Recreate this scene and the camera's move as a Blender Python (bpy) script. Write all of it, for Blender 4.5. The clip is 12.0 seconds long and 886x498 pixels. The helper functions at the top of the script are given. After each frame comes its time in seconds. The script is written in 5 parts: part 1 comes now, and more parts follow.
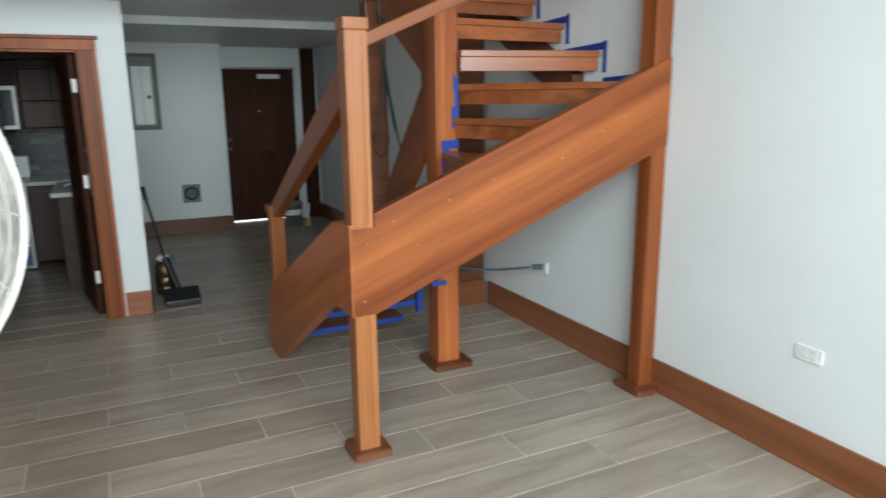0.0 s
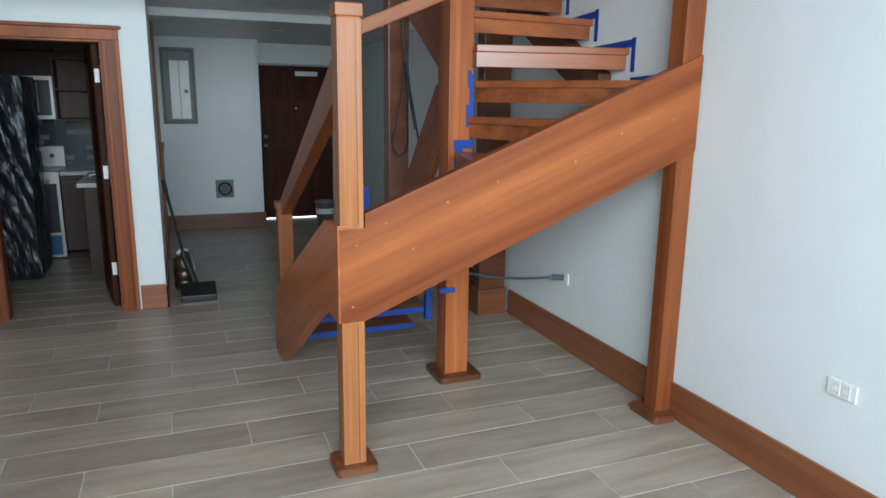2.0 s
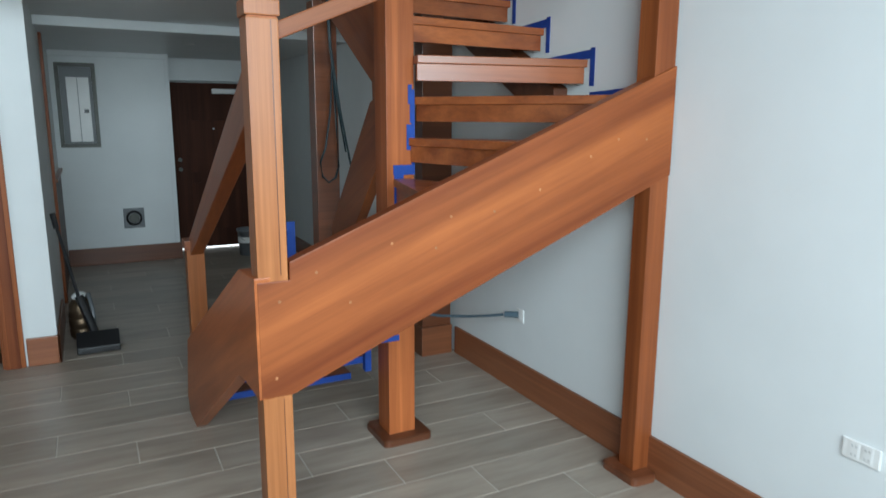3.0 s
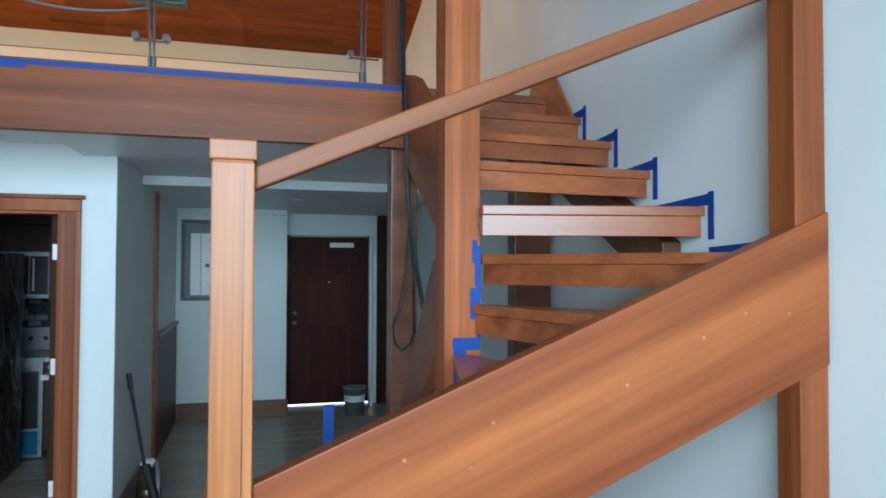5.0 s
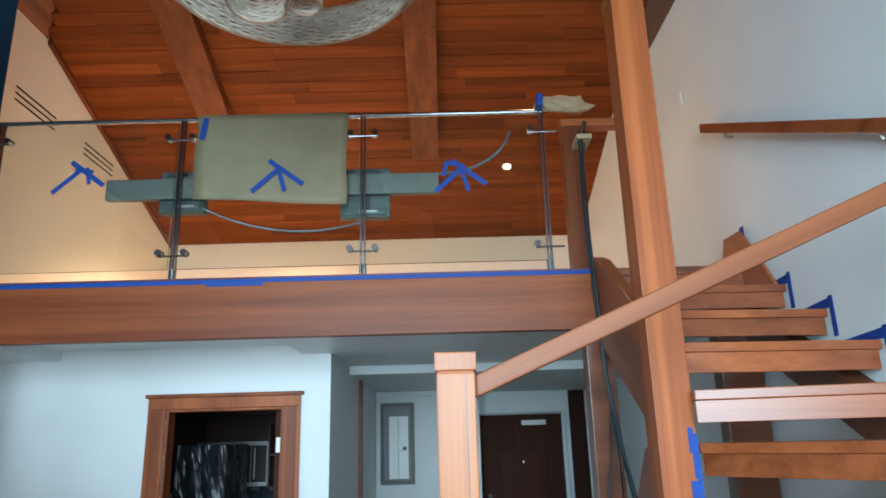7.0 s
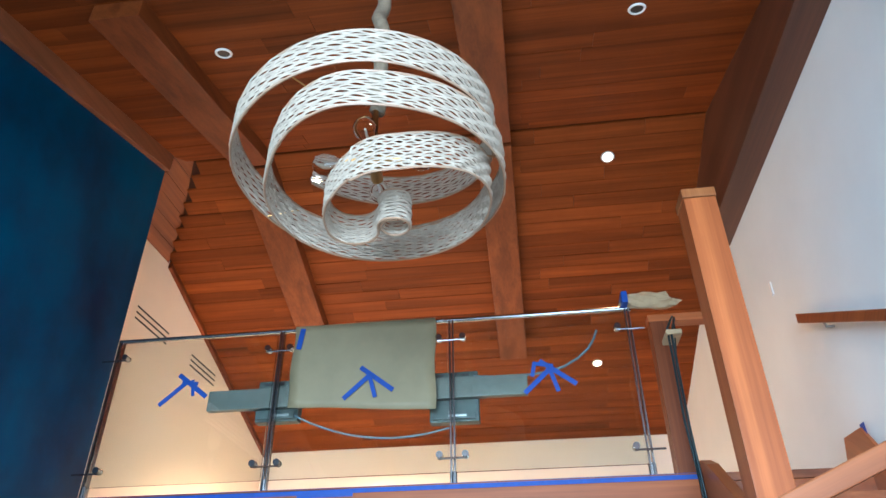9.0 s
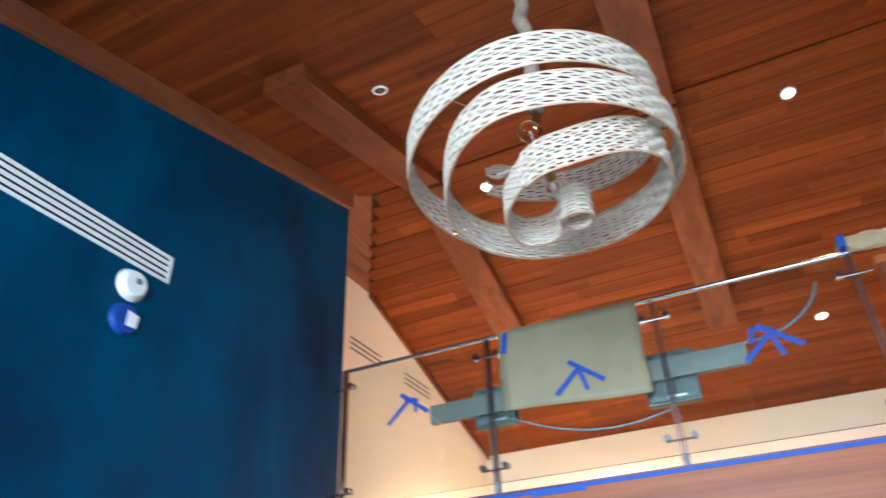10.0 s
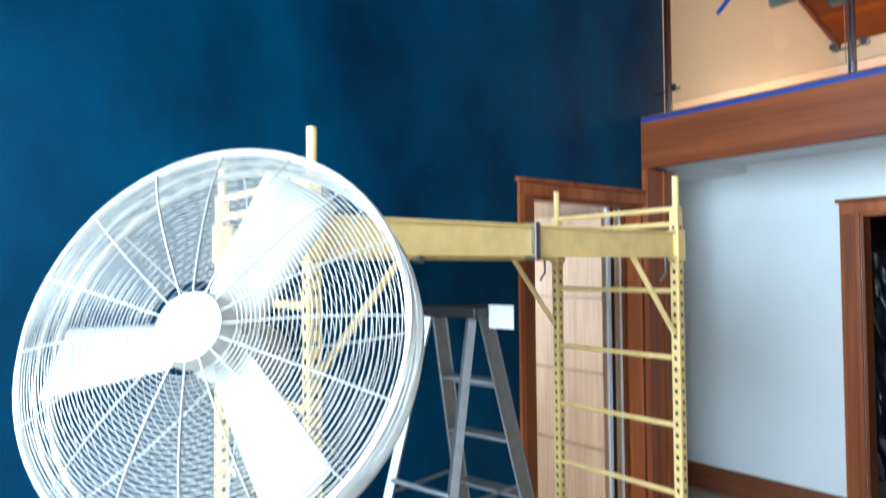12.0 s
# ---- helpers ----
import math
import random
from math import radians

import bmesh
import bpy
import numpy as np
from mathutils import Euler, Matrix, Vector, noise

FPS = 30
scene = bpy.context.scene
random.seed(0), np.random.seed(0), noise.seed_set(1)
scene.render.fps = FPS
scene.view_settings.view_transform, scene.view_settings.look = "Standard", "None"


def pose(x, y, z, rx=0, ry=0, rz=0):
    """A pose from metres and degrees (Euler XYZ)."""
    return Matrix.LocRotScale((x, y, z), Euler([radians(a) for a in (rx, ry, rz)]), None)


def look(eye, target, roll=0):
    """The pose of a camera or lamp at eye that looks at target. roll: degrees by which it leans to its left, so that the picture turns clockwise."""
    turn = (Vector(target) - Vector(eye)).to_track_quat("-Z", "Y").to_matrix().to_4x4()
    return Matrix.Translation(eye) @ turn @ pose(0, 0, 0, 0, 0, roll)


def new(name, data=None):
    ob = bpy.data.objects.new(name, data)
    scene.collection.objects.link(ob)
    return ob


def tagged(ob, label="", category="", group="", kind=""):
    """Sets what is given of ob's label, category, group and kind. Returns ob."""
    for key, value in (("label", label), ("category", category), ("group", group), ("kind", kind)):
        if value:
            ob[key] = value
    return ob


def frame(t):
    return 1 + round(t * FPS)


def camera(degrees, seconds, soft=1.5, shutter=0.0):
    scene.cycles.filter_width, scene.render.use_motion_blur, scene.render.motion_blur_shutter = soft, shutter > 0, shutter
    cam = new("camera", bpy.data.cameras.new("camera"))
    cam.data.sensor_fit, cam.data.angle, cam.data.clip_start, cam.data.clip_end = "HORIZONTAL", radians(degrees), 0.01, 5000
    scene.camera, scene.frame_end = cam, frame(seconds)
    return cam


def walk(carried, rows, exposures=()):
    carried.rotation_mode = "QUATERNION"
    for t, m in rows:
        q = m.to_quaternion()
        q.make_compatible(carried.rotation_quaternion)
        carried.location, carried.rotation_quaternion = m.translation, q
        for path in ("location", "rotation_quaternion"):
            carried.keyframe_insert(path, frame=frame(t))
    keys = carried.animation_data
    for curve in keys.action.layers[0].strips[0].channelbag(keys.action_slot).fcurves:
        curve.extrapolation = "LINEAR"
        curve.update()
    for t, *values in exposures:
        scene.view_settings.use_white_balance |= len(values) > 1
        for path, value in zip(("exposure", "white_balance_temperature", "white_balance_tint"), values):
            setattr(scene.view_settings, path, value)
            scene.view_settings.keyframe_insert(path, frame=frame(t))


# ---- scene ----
cam = camera(66.1, 12.0, shutter=0.4)
PATH = [
    (0, (0.464, 0.143, 1.698), (1.317, 1.898, 1.259), -0.6),
    (0.5, (0.486, 0.223, 1.687), (1.15, 2.066, 1.282), -0.7),
    (1, (0.581, 0.187, 1.69), (1.342, 2.009, 1.374), 1.1),
    (1.5, (0.675, 0.194, 1.701), (1.53, 1.976, 1.394), 1.6),
    (2, (0.771, 0.243, 1.656), (1.492, 2.059, 1.229), 0.8),
    (2.5, (0.847, 0.503, 1.632), (1.699, 2.263, 1.212), 2.5),
    (3, (0.93, 0.765, 1.663), (1.838, 2.507, 1.286), 0.3),
    (3.2, (0.992, 0.888, 1.652), (1.808, 2.686, 1.335), 0.5),
    (4.8, (1.484, 1.279, 1.695), (2.055, 3.195, 1.738), 0.2),
    (5, (1.511, 1.267, 1.716), (2.038, 3.196, 1.768), 0.2),
    (5.5, (1.497, 1.234, 1.75), (1.887, 3.187, 1.935), -2.2),
    (6, (1.452, 1.207, 1.791), (1.739, 3.152, 2.158), -1.9),
    (6.5, (1.43, 1.199, 1.8), (1.559, 3.139, 2.271), -1.5),
    (7, (1.415, 1.191, 1.802), (1.43, 3.117, 2.342), -1.6),
    (7.2, (1.411, 1.167, 1.802), (1.39, 3.087, 2.362), -1.7),
    (8.8, (1.424, 1.146, 1.808), (1.19, 2.864, 2.806), -0.9),
    (9, (1.422, 1.137, 1.807), (1.21, 2.813, 2.877), -0.6),
    (9.5, (1.391, 1.112, 1.813), (1.049, 2.771, 2.877), -0.9),
    (10, (1.396, 1.077, 1.813), (0.69, 2.614, 2.881), -2.7),
    (10.5, (1.382, 1.023, 1.82), (0.385, 2.382, 2.897), -5.1),
    (11, (1.419, 1.068, 1.788), (0.025, 2.291, 2.538), -2.5),
    (11.5, (1.373, 1.081, 1.743), (-0.175, 2.277, 2.16), -1.2),
    (12, (1.363, 1.092, 1.702), (-0.215, 2.32, 1.766), -0.5),
]
walk(cam, [(t, look(eye, target, roll)) for t, eye, target, roll in PATH],
     exposures=[(0, -0.27, 6900, 10), (1.2, -0.28, 6450, 9), (3.2, -0.33, 6350, 7), (5.0, -0.12, 5550, 0), (6.0, 0.12, 5450, 0), (7.2, 0.15, 5750, 2), (9.0, 0.66, 5400, 5), (10.3, 0.90, 5600, 8), (11.0, 1.12, 5300, 3), (11.5, 0.85, 5450, 4), (12, 0.4, 5750, 7)])

# ---- world, light ----
world = bpy.data.worlds.new("sky")
scene.world = world
world.use_nodes = True
_nt = world.node_tree
_sky = _nt.nodes.new("ShaderNodeTexSky")
_sky.sky_type, _sky.sun_disc, _sky.sun_elevation, _sky.sun_rotation = "NISHITA", False, radians(50), radians(200)
_nt.nodes["Background"].inputs["Strength"].default_value = 0.12
_nt.links.new(_sky.outputs[0], _nt.nodes["Background"].inputs["Color"])
sun = new("sun", bpy.data.lights.new("sun", "SUN"))
sun.data.energy, sun.data.angle, sun.data.color = 0.8, radians(12), (1.0, 0.96, 0.9)
sun.matrix_world = look((0, -6, 9), (0, 0, 0))


def area(name, eye, target, w, h, power, color):
    d = bpy.data.lights.new(name, "AREA")
    d.shape, d.size, d.size_y, d.energy, d.color = "RECTANGLE", w, h, power, color
    ob = new(name, d)
    ob.matrix_world = look(eye, target)
    return ob


def spot(name, eye, target, power, color, angle=110, radius=0.04):
    d = bpy.data.lights.new(name, "SPOT")
    d.energy, d.color, d.spot_size, d.spot_blend, d.shadow_soft_size = power, color, radians(angle), 0.6, radius
    ob = new(name, d)
    ob.matrix_world = look(eye, target)
    return ob


# daylight in the glazed wall behind the camera's start
day = area("window_daylight", (0.9, -0.93, 2.35), (1.45, 2.6, 1.2), 3.8, 2.1, 290, (0.76, 0.91, 1.0))
day.data.spread = radians(140)
# lamp added to brighten the side room, for an unseen window
area("side_room_fill", (-3.06, 3.75, 1.5), (-1.5, 4.3, 1.3), 1.3, 1.4, 55, (0.9, 0.96, 1.0))
WARM = (1.0, 0.59, 0.31)


# ---- materials ----
def mat_base(name):
    m = bpy.data.materials.new(name)
    m.use_nodes = True
    nt = m.node_tree
    return m, nt, nt.nodes, nt.links, nt.nodes["Principled BSDF"]


def coords(nt, scale, rot=(0, 0, 0), kind="Object"):
    tc = nt.nodes.new("ShaderNodeTexCoord")
    mp = nt.nodes.new("ShaderNodeMapping")
    mp.inputs["Scale"].default_value = scale
    mp.inputs["Rotation"].default_value = [radians(a) for a in rot]
    nt.links.new(tc.outputs[kind], mp.inputs["Vector"])
    return mp.outputs["Vector"]


def ramp(nt, fac, stops):
    r = nt.nodes.new("ShaderNodeValToRGB")
    el = r.color_ramp.elements
    while len(el) < len(stops):
        el.new(0.5)
    for e, (p, c) in zip(el, stops):
        e.position, e.color = p, (*c, 1)
    nt.links.new(fac, r.inputs["Fac"])
    return r.outputs["Color"]


def noise_tex(nt, vec, scale, detail=4, rough=0.55, dist=0.0):
    n = nt.nodes.new("ShaderNodeTexNoise")
    n.inputs["Scale"].default_value, n.inputs["Detail"].default_value = scale, detail
    n.inputs["Roughness"].default_value, n.inputs["Distortion"].default_value = rough, dist
    nt.links.new(vec, n.inputs["Vector"])
    return n.outputs["Fac"]


def mixc(nt, fac, a, b, mode="MIX"):
    m = nt.nodes.new("ShaderNodeMix")
    m.data_type, m.blend_type = "RGBA", mode
    if isinstance(fac, (int, float)):
        m.inputs[0].default_value = fac
    else:
        nt.links.new(fac, m.inputs[0])
    for sock, v in ((m.inputs[6], a), (m.inputs[7], b)):
        if isinstance(v, tuple):
            sock.default_value = (*v, 1)
        else:
            nt.links.new(v, sock)
    return m.outputs[2]


def bump(nt, bsdf, height, strength, dist=0.002):
    b = nt.nodes.new("ShaderNodeBump")
    b.inputs["Strength"].default_value, b.inputs["Distance"].default_value = strength, dist
    nt.links.new(height, b.inputs["Height"])
    nt.links.new(b.outputs[0], bsdf.inputs["Normal"])


def plain(name, color, rough=0.5, metal=0.0, vary=0.12, scale=6.0, bumpy=0.05):
    m, nt, n, l, b = mat_base(name)
    v = coords(nt, (1, 1, 1))
    f = noise_tex(nt, v, scale, 5)
    lo = tuple(c * (1 - vary) for c in color)
    hi = tuple(min(1, c * (1 + vary)) for c in color)
    l.new(ramp(nt, f, [(0.3, lo), (0.7, hi)]), b.inputs["Base Color"])
    b.inputs["Roughness"].default_value, b.inputs["Metallic"].default_value = rough, metal
    if bumpy:
        bump(nt, b, noise_tex(nt, v, scale * 12, 3), bumpy)
    return m


def wood(name, dark, light, axis, rough=0.35, turn=(0, 0, 0), spread=0.35, island=False, fine=1.0, coat=0.0):
    """Streaky timber whose grain runs along an axis, turned by some degrees."""
    m, nt, n, l, b = mat_base(name)
    s = [15.0 * fine, 15.0 * fine, 15.0 * fine]
    s["xyz".index(axis)] = 0.32
    info = n.new("ShaderNodeObjectInfo")
    if island:
        geo = n.new("ShaderNodeNewGeometry")
        rnd = geo.outputs["Random Per Island"]
    else:
        rnd = info.outputs["Random"]
    tc = n.new("ShaderNodeTexCoord")
    shift = n.new("ShaderNodeVectorMath")
    shift.operation = "MULTIPLY_ADD"
    cmb = n.new("ShaderNodeCombineXYZ")
    for i in range(3):
        l.new(rnd, cmb.inputs[i])
    l.new(cmb.outputs[0], shift.inputs[0])
    shift.inputs[1].default_value = (7.3, 11.1, 5.7)
    rotm = n.new("ShaderNodeMapping")
    rotm.inputs["Rotation"].default_value = [radians(a) for a in turn]
    l.new(tc.outputs["Object"], rotm.inputs["Vector"])
    l.new(rotm.outputs["Vector"], shift.inputs[2])
    mp = n.new("ShaderNodeMapping")
    mp.inputs["Scale"].default_value = s
    l.new(shift.outputs[0], mp.inputs["Vector"])
    big = noise_tex(nt, mp.outputs["Vector"], 0.6, 4, 0.55, 0.35)
    fin = noise_tex(nt, mp.outputs["Vector"], 4.5, 5, 0.65)
    mid = tuple((a + c) / 2 for a, c in zip(dark, light))
    col = ramp(nt, big, [(0.28, dark), (0.5, mid), (0.72, light)])
    strk = ramp(nt, fin, [(0.3, (0.72, 0.68, 0.64)), (0.65, (1.08, 1.08, 1.08))])
    col = mixc(nt, 0.75, col, strk, "MULTIPLY")
    tone = ramp(nt, rnd, [(0.0, (1 - spread,) * 3), (1.0, (1 + spread * 0.6,) * 3)])
    col = mixc(nt, 1.0, col, tone, "MULTIPLY")
    blot = ramp(nt, noise_tex(nt, shift.outputs[0], 3.0, 3), [(0.35, (0.86, 0.84, 0.82)), (0.65, (1.07, 1.06, 1.05))])
    col = mixc(nt, 0.4, col, blot, "MULTIPLY")
    l.new(col, b.inputs["Base Color"])
    b.inputs["Roughness"].default_value = rough
    if coat:
        b.inputs["Coat Weight"].default_value, b.inputs["Coat Roughness"].default_value = coat, 0.25
    bump(nt, b, fin, 0.12, 0.001)
    return m


DK, LT = (0.17, 0.038, 0.010), (0.43, 0.128, 0.038)
W_X = wood("sapele along x", DK, LT, "x", rough=0.45, fine=0.6)
W_Y = wood("sapele along y", DK, LT, "y", rough=0.45, fine=0.9)
W_Z = wood("sapele along z", DK, LT, "z", rough=0.45, fine=0.9)
W_STR = wood("sapele stringer front", (0.17, 0.036, 0.009), (0.45, 0.132, 0.036), "x", turn=(0, 22.7, 0), fine=0.55, rough=0.42)
W_STL = wood("sapele stringer side", DK, LT, "y", turn=(26, 0, 0), fine=0.5, coat=0.15)
W_STU = wood("sapele stringer rising", DK, LT, "y", turn=(-34, 0, 0), fine=0.5, coat=0.15)
W_NEWEL = wood("sapele newel, laminated", (0.28, 0.085, 0.026), (0.47, 0.180, 0.064), "z", fine=1.2, coat=0.05)
W_RAIL = wood("sapele handrail", (0.20, 0.054, 0.017), (0.35, 0.112, 0.037), "x", turn=(0, 23, 0), rough=0.45)
W_RAILL = wood("sapele handrail side", DK, LT, "y", turn=(34, 0, 0), coat=0.2)
W_CEIL = wood("stained ceiling boards", (0.082, 0.0165, 0.0022), (0.245, 0.057, 0.0085), "x", rough=0.6, spread=0.15, island=True, fine=0.6)
W_CEIL.node_tree.nodes["Principled BSDF"].inputs["Specular IOR Level"].default_value = 0.12
W_CBEAM = wood("stained ceiling beam", (0.10, 0.021, 0.004), (0.22, 0.054, 0.011), "y", rough=0.5, spread=0.1)
W_CBEAM.node_tree.nodes["Principled BSDF"].inputs["Specular IOR Level"].default_value = 0.25
W_DARK = wood("dark walnut stained door", (0.034, 0.010, 0.005), (0.070, 0.022, 0.010), "z", rough=0.6)
W_DARK.node_tree.nodes["Principled BSDF"].inputs["Specular IOR Level"].default_value = 0.15
# cabinet veneer; the same dark brown imitates shade on the kitchen shell
W_KITCH = wood("brown kitchen veneer and kitchen shade", (0.040, 0.014, 0.007), (0.080, 0.030, 0.014), "z", rough=0.5)
W_LIGHT = wood("pale oak veneer door", (0.42, 0.26, 0.15), (0.58, 0.38, 0.24), "z", rough=0.5, fine=0.6)
W_BASE = wood("baseboard sapele y", (0.16, 0.050, 0.020), (0.28, 0.10, 0.042), "y")
W_BASEX = wood("baseboard sapele x", (0.16, 0.050, 0.020), (0.28, 0.10, 0.042), "x")

PAINT = plain("white wall paint", (0.74, 0.77, 0.77), 0.6, vary=0.025, scale=2.5, bumpy=0.04)
CEILPAINT = plain("white ceiling paint", (0.70, 0.72, 0.72), 0.45, vary=0.02, scale=2, bumpy=0.03)


def blue_paint():
    m, nt, n, l, b = mat_base("deep blue wall paint")
    v = coords(nt, (1, 1.0, 0.7))
    f1 = noise_tex(nt, v, 1.6, 5, 0.6)
    f2 = noise_tex(nt, v, 5.0, 4, 0.6)
    c = ramp(nt, f1, [(0.3, (0.0001, 0.017, 0.046)), (0.7, (0.0002, 0.060, 0.130))])
    c = mixc(nt, 0.6, c, ramp(nt, f2, [(0.3, (0.8, 0.8, 0.82)), (0.7, (1.12, 1.1, 1.08))]), "MULTIPLY")
    l.new(c, b.inputs["Base Color"])
    r = ramp(nt, f1, [(0.3, (0.38,) * 3), (0.7, (0.52,) * 3)])
    l.new(r, b.inputs["Roughness"])
    b.inputs["Specular IOR Level"].default_value = 0.13
    bump(nt, b, noise_tex(nt, v, 60, 3), 0.06)
    return m


BLUE = blue_paint()


def tile_mat():
    m, nt, n, l, b = mat_base("wood-look porcelain plank tile")
    info = n.new("ShaderNodeObjectInfo")
    tc = n.new("ShaderNodeTexCoord")
    cmb = n.new("ShaderNodeCombineXYZ")
    for i in range(3):
        l.new(info.outputs["Random"], cmb.inputs[i])
    sh = n.new("ShaderNodeVectorMath")
    sh.operation = "MULTIPLY_ADD"
    l.new(cmb.outputs[0], sh.inputs[0])
    sh.inputs[1].default_value = (13.0, 9.0, 0)
    l.new(tc.outputs["Object"], sh.inputs[2])
    mp = n.new("ShaderNodeMapping")
    mp.inputs["Scale"].default_value = (1.3, 9, 1)
    l.new(sh.outputs[0], mp.inputs["Vector"])
    big = noise_tex(nt, mp.outputs["Vector"], 1.3, 5, 0.6, 0.4)
    fin = noise_tex(nt, mp.outputs["Vector"], 9, 4, 0.6)
    c = ramp(nt, big, [(0.25, (0.25, 0.203, 0.160)), (0.5, (0.34, 0.285, 0.230)), (0.75, (0.42, 0.360, 0.295))])
    c = mixc(nt, 0.5, c, ramp(nt, fin, [(0.3, (0.85, 0.84, 0.83)), (0.7, (1.08, 1.08, 1.08))]), "MULTIPLY")
    c = mixc(nt, 1.0, c, ramp(nt, info.outputs["Random"], [(0, (0.88, 0.88, 0.88)), (1, (1.1, 1.1, 1.1))]), "MULTIPLY")
    l.new(c, b.inputs["Base Color"])
    l.new(ramp(nt, fin, [(0.3, (0.30,) * 3), (0.7, (0.42,) * 3)]), b.inputs["Roughness"])
    bump(nt, b, fin, 0.08, 0.001)
    return m


TILE = tile_mat()
GROUT = plain("pale grey grout", (0.56, 0.52, 0.46), 0.8, vary=0.1, scale=20)
TAPE = plain("blue painter's tape", (0.004, 0.046, 0.27), 0.6, vary=0.15, scale=30)
WHITE_PL = plain("white plastic", (0.78, 0.78, 0.76), 0.35, vary=0.03)
BLACK_PL = plain("black plastic", (0.012, 0.012, 0.013), 0.35, vary=0.2)
GREY_PL = plain("grey plastic", (0.16, 0.17, 0.18), 0.45, vary=0.1)
STEEL = plain("brushed stainless steel", (0.36, 0.36, 0.36), 0.38, 1.0, vary=0.08, scale=30)
ALU = plain("scuffed aluminium", (0.42, 0.43, 0.44), 0.5, 1.0, vary=0.12, scale=25)
GALV = plain("grey galvanised metal", (0.092, 0.095, 0.085), 0.5, 0.5, vary=0.12, scale=20)
YELLOW = plain("worn yellow scaffold paint", (0.85, 0.60, 0.24), 0.42, vary=0.09, scale=14)
FANWHITE = plain("dusty white enamel", (0.46, 0.435, 0.39), 0.4, vary=0.08, scale=30)
PAPER = plain("olive-grey protective paper", (0.24, 0.200, 0.115), 0.6, vary=0.08, scale=6)
TANPAPER = plain("brown paper", (0.42, 0.30, 0.17), 0.8, vary=0.15, scale=12)
WICKER = plain("woven pale rattan", (0.40, 0.33, 0.26), 0.7, vary=0.18, scale=40, bumpy=0.2)
BRASS = plain("aged brass", (0.42, 0.24, 0.09), 0.35, 1.0, vary=0.1)
DARKBRONZE = plain("dark ribbed bronze", (0.16, 0.11, 0.07), 0.4, 0.9, vary=0.15)
ROPE = plain("hemp rope", (0.20, 0.15, 0.10), 0.9, vary=0.25, scale=40, bumpy=0.5)
CABLE = plain("dark teal cable sheath", (0.008, 0.026, 0.032), 0.4, vary=0.15)
CHROME = plain("dark polished steel", (0.24, 0.24, 0.25), 0.24, 1.0, vary=0.1, scale=30)
# white wall paint with the warm downlights' tint added to its colour
WARM_PAINT = plain("cream loft wall paint with lamplight tint", (0.76, 0.665, 0.555), 0.6, vary=0.025, scale=2.5, bumpy=0.04)
CORD = plain("blue-grey cord", (0.07, 0.11, 0.14), 0.5, vary=0.1)
for _m in (W_X, W_Y, W_Z, W_STR, W_NEWEL, W_RAIL, W_STL, W_STU):
    _m.node_tree.nodes["Principled BSDF"].inputs["Specular IOR Level"].default_value = 0.3
DARKTRIM = wood("dark stained rake beam", (0.085, 0.028, 0.013), (0.17, 0.06, 0.027), "y", rough=0.45)
BACKSPL = plain("dark mosaic tile", (0.03, 0.045, 0.055), 0.25, vary=0.4, scale=25)
STONE = plain("pale stone counter", (0.60, 0.58, 0.55), 0.3, vary=0.08, scale=30)
WRAP = plain("black polythene wrap", (0.016, 0.019, 0.023), 0.33, vary=0.3)


def glass_mat(name, tint, ior=1.45):
    m, nt, n, l, b = mat_base(name)
    b.inputs["Base Color"].default_value = (*tint, 1)
    b.inputs["Roughness"].default_value, b.inputs["IOR"].default_value = 0.02, ior
    b.inputs["Transmission Weight"].default_value = 1.0
    return m


GLASS = glass_mat("clear railing glass", (0.80, 0.87, 0.83))
BULBGLASS = glass_mat("bulb glass", (1, 1, 1), 1.12)


def glow(name, color, strength):
    m, nt, n, l, b = mat_base(name)
    b.inputs["Emission Color"].default_value = (*color, 1)
    b.inputs["Emission Strength"].default_value = strength
    return m


LAMP_ON = glow("lit warm lamp face", (1.0, 0.80, 0.50), 14)


# ---- building helpers ----
def thing(name, label, category, at=(0, 0, 0), group="", kind=""):
    ob = new(name)
    ob.location = at
    return tagged(ob, label, category, group, kind)


def part(name, bm, material, parent=None, label="", smooth=False):
    me = bpy.data.meshes.new(name)
    bmesh.ops.recalc_face_normals(bm, faces=bm.faces)
    bm.to_mesh(me)
    bm.free()
    if smooth:
        for p in me.polygons:
            p.use_smooth = True
    me.materials.append(material)
    ob = new(name, me)
    if parent is not None:
        ob.parent = parent
        if parent.parent is None:
            ob.matrix_parent_inverse = Matrix.Translation(-parent.location)
    if label:
        ob["label"] = label
    return ob


def setting(name, bm, material, label, category, smooth=False):
    return tagged(part(name, bm, material, None, "", smooth), label, category, "", "structure")


def add_box(bm, lo, hi, bev=0.0):
    c = [(a + b) / 2 for a, b in zip(lo, hi)]
    s = [abs(b - a) for a, b in zip(lo, hi)]
    r = bmesh.ops.create_cube(bm, size=1, matrix=Matrix.Translation(c) @ Matrix.Diagonal((*s, 1)))
    if bev:
        edges = {e for v in r["verts"] for e in v.link_edges}
        bmesh.ops.bevel(bm, geom=list(edges), offset=min(bev, min(s) * 0.45), segments=2, affect="EDGES", profile=0.6)
    return bm


def box(lo, hi, bev=0.0):
    return add_box(bmesh.new(), lo, hi, bev)


def boxes(items, bev=0.0):
    bm = bmesh.new()
    for lo, hi in items:
        add_box(bm, lo, hi, bev)
    return bm


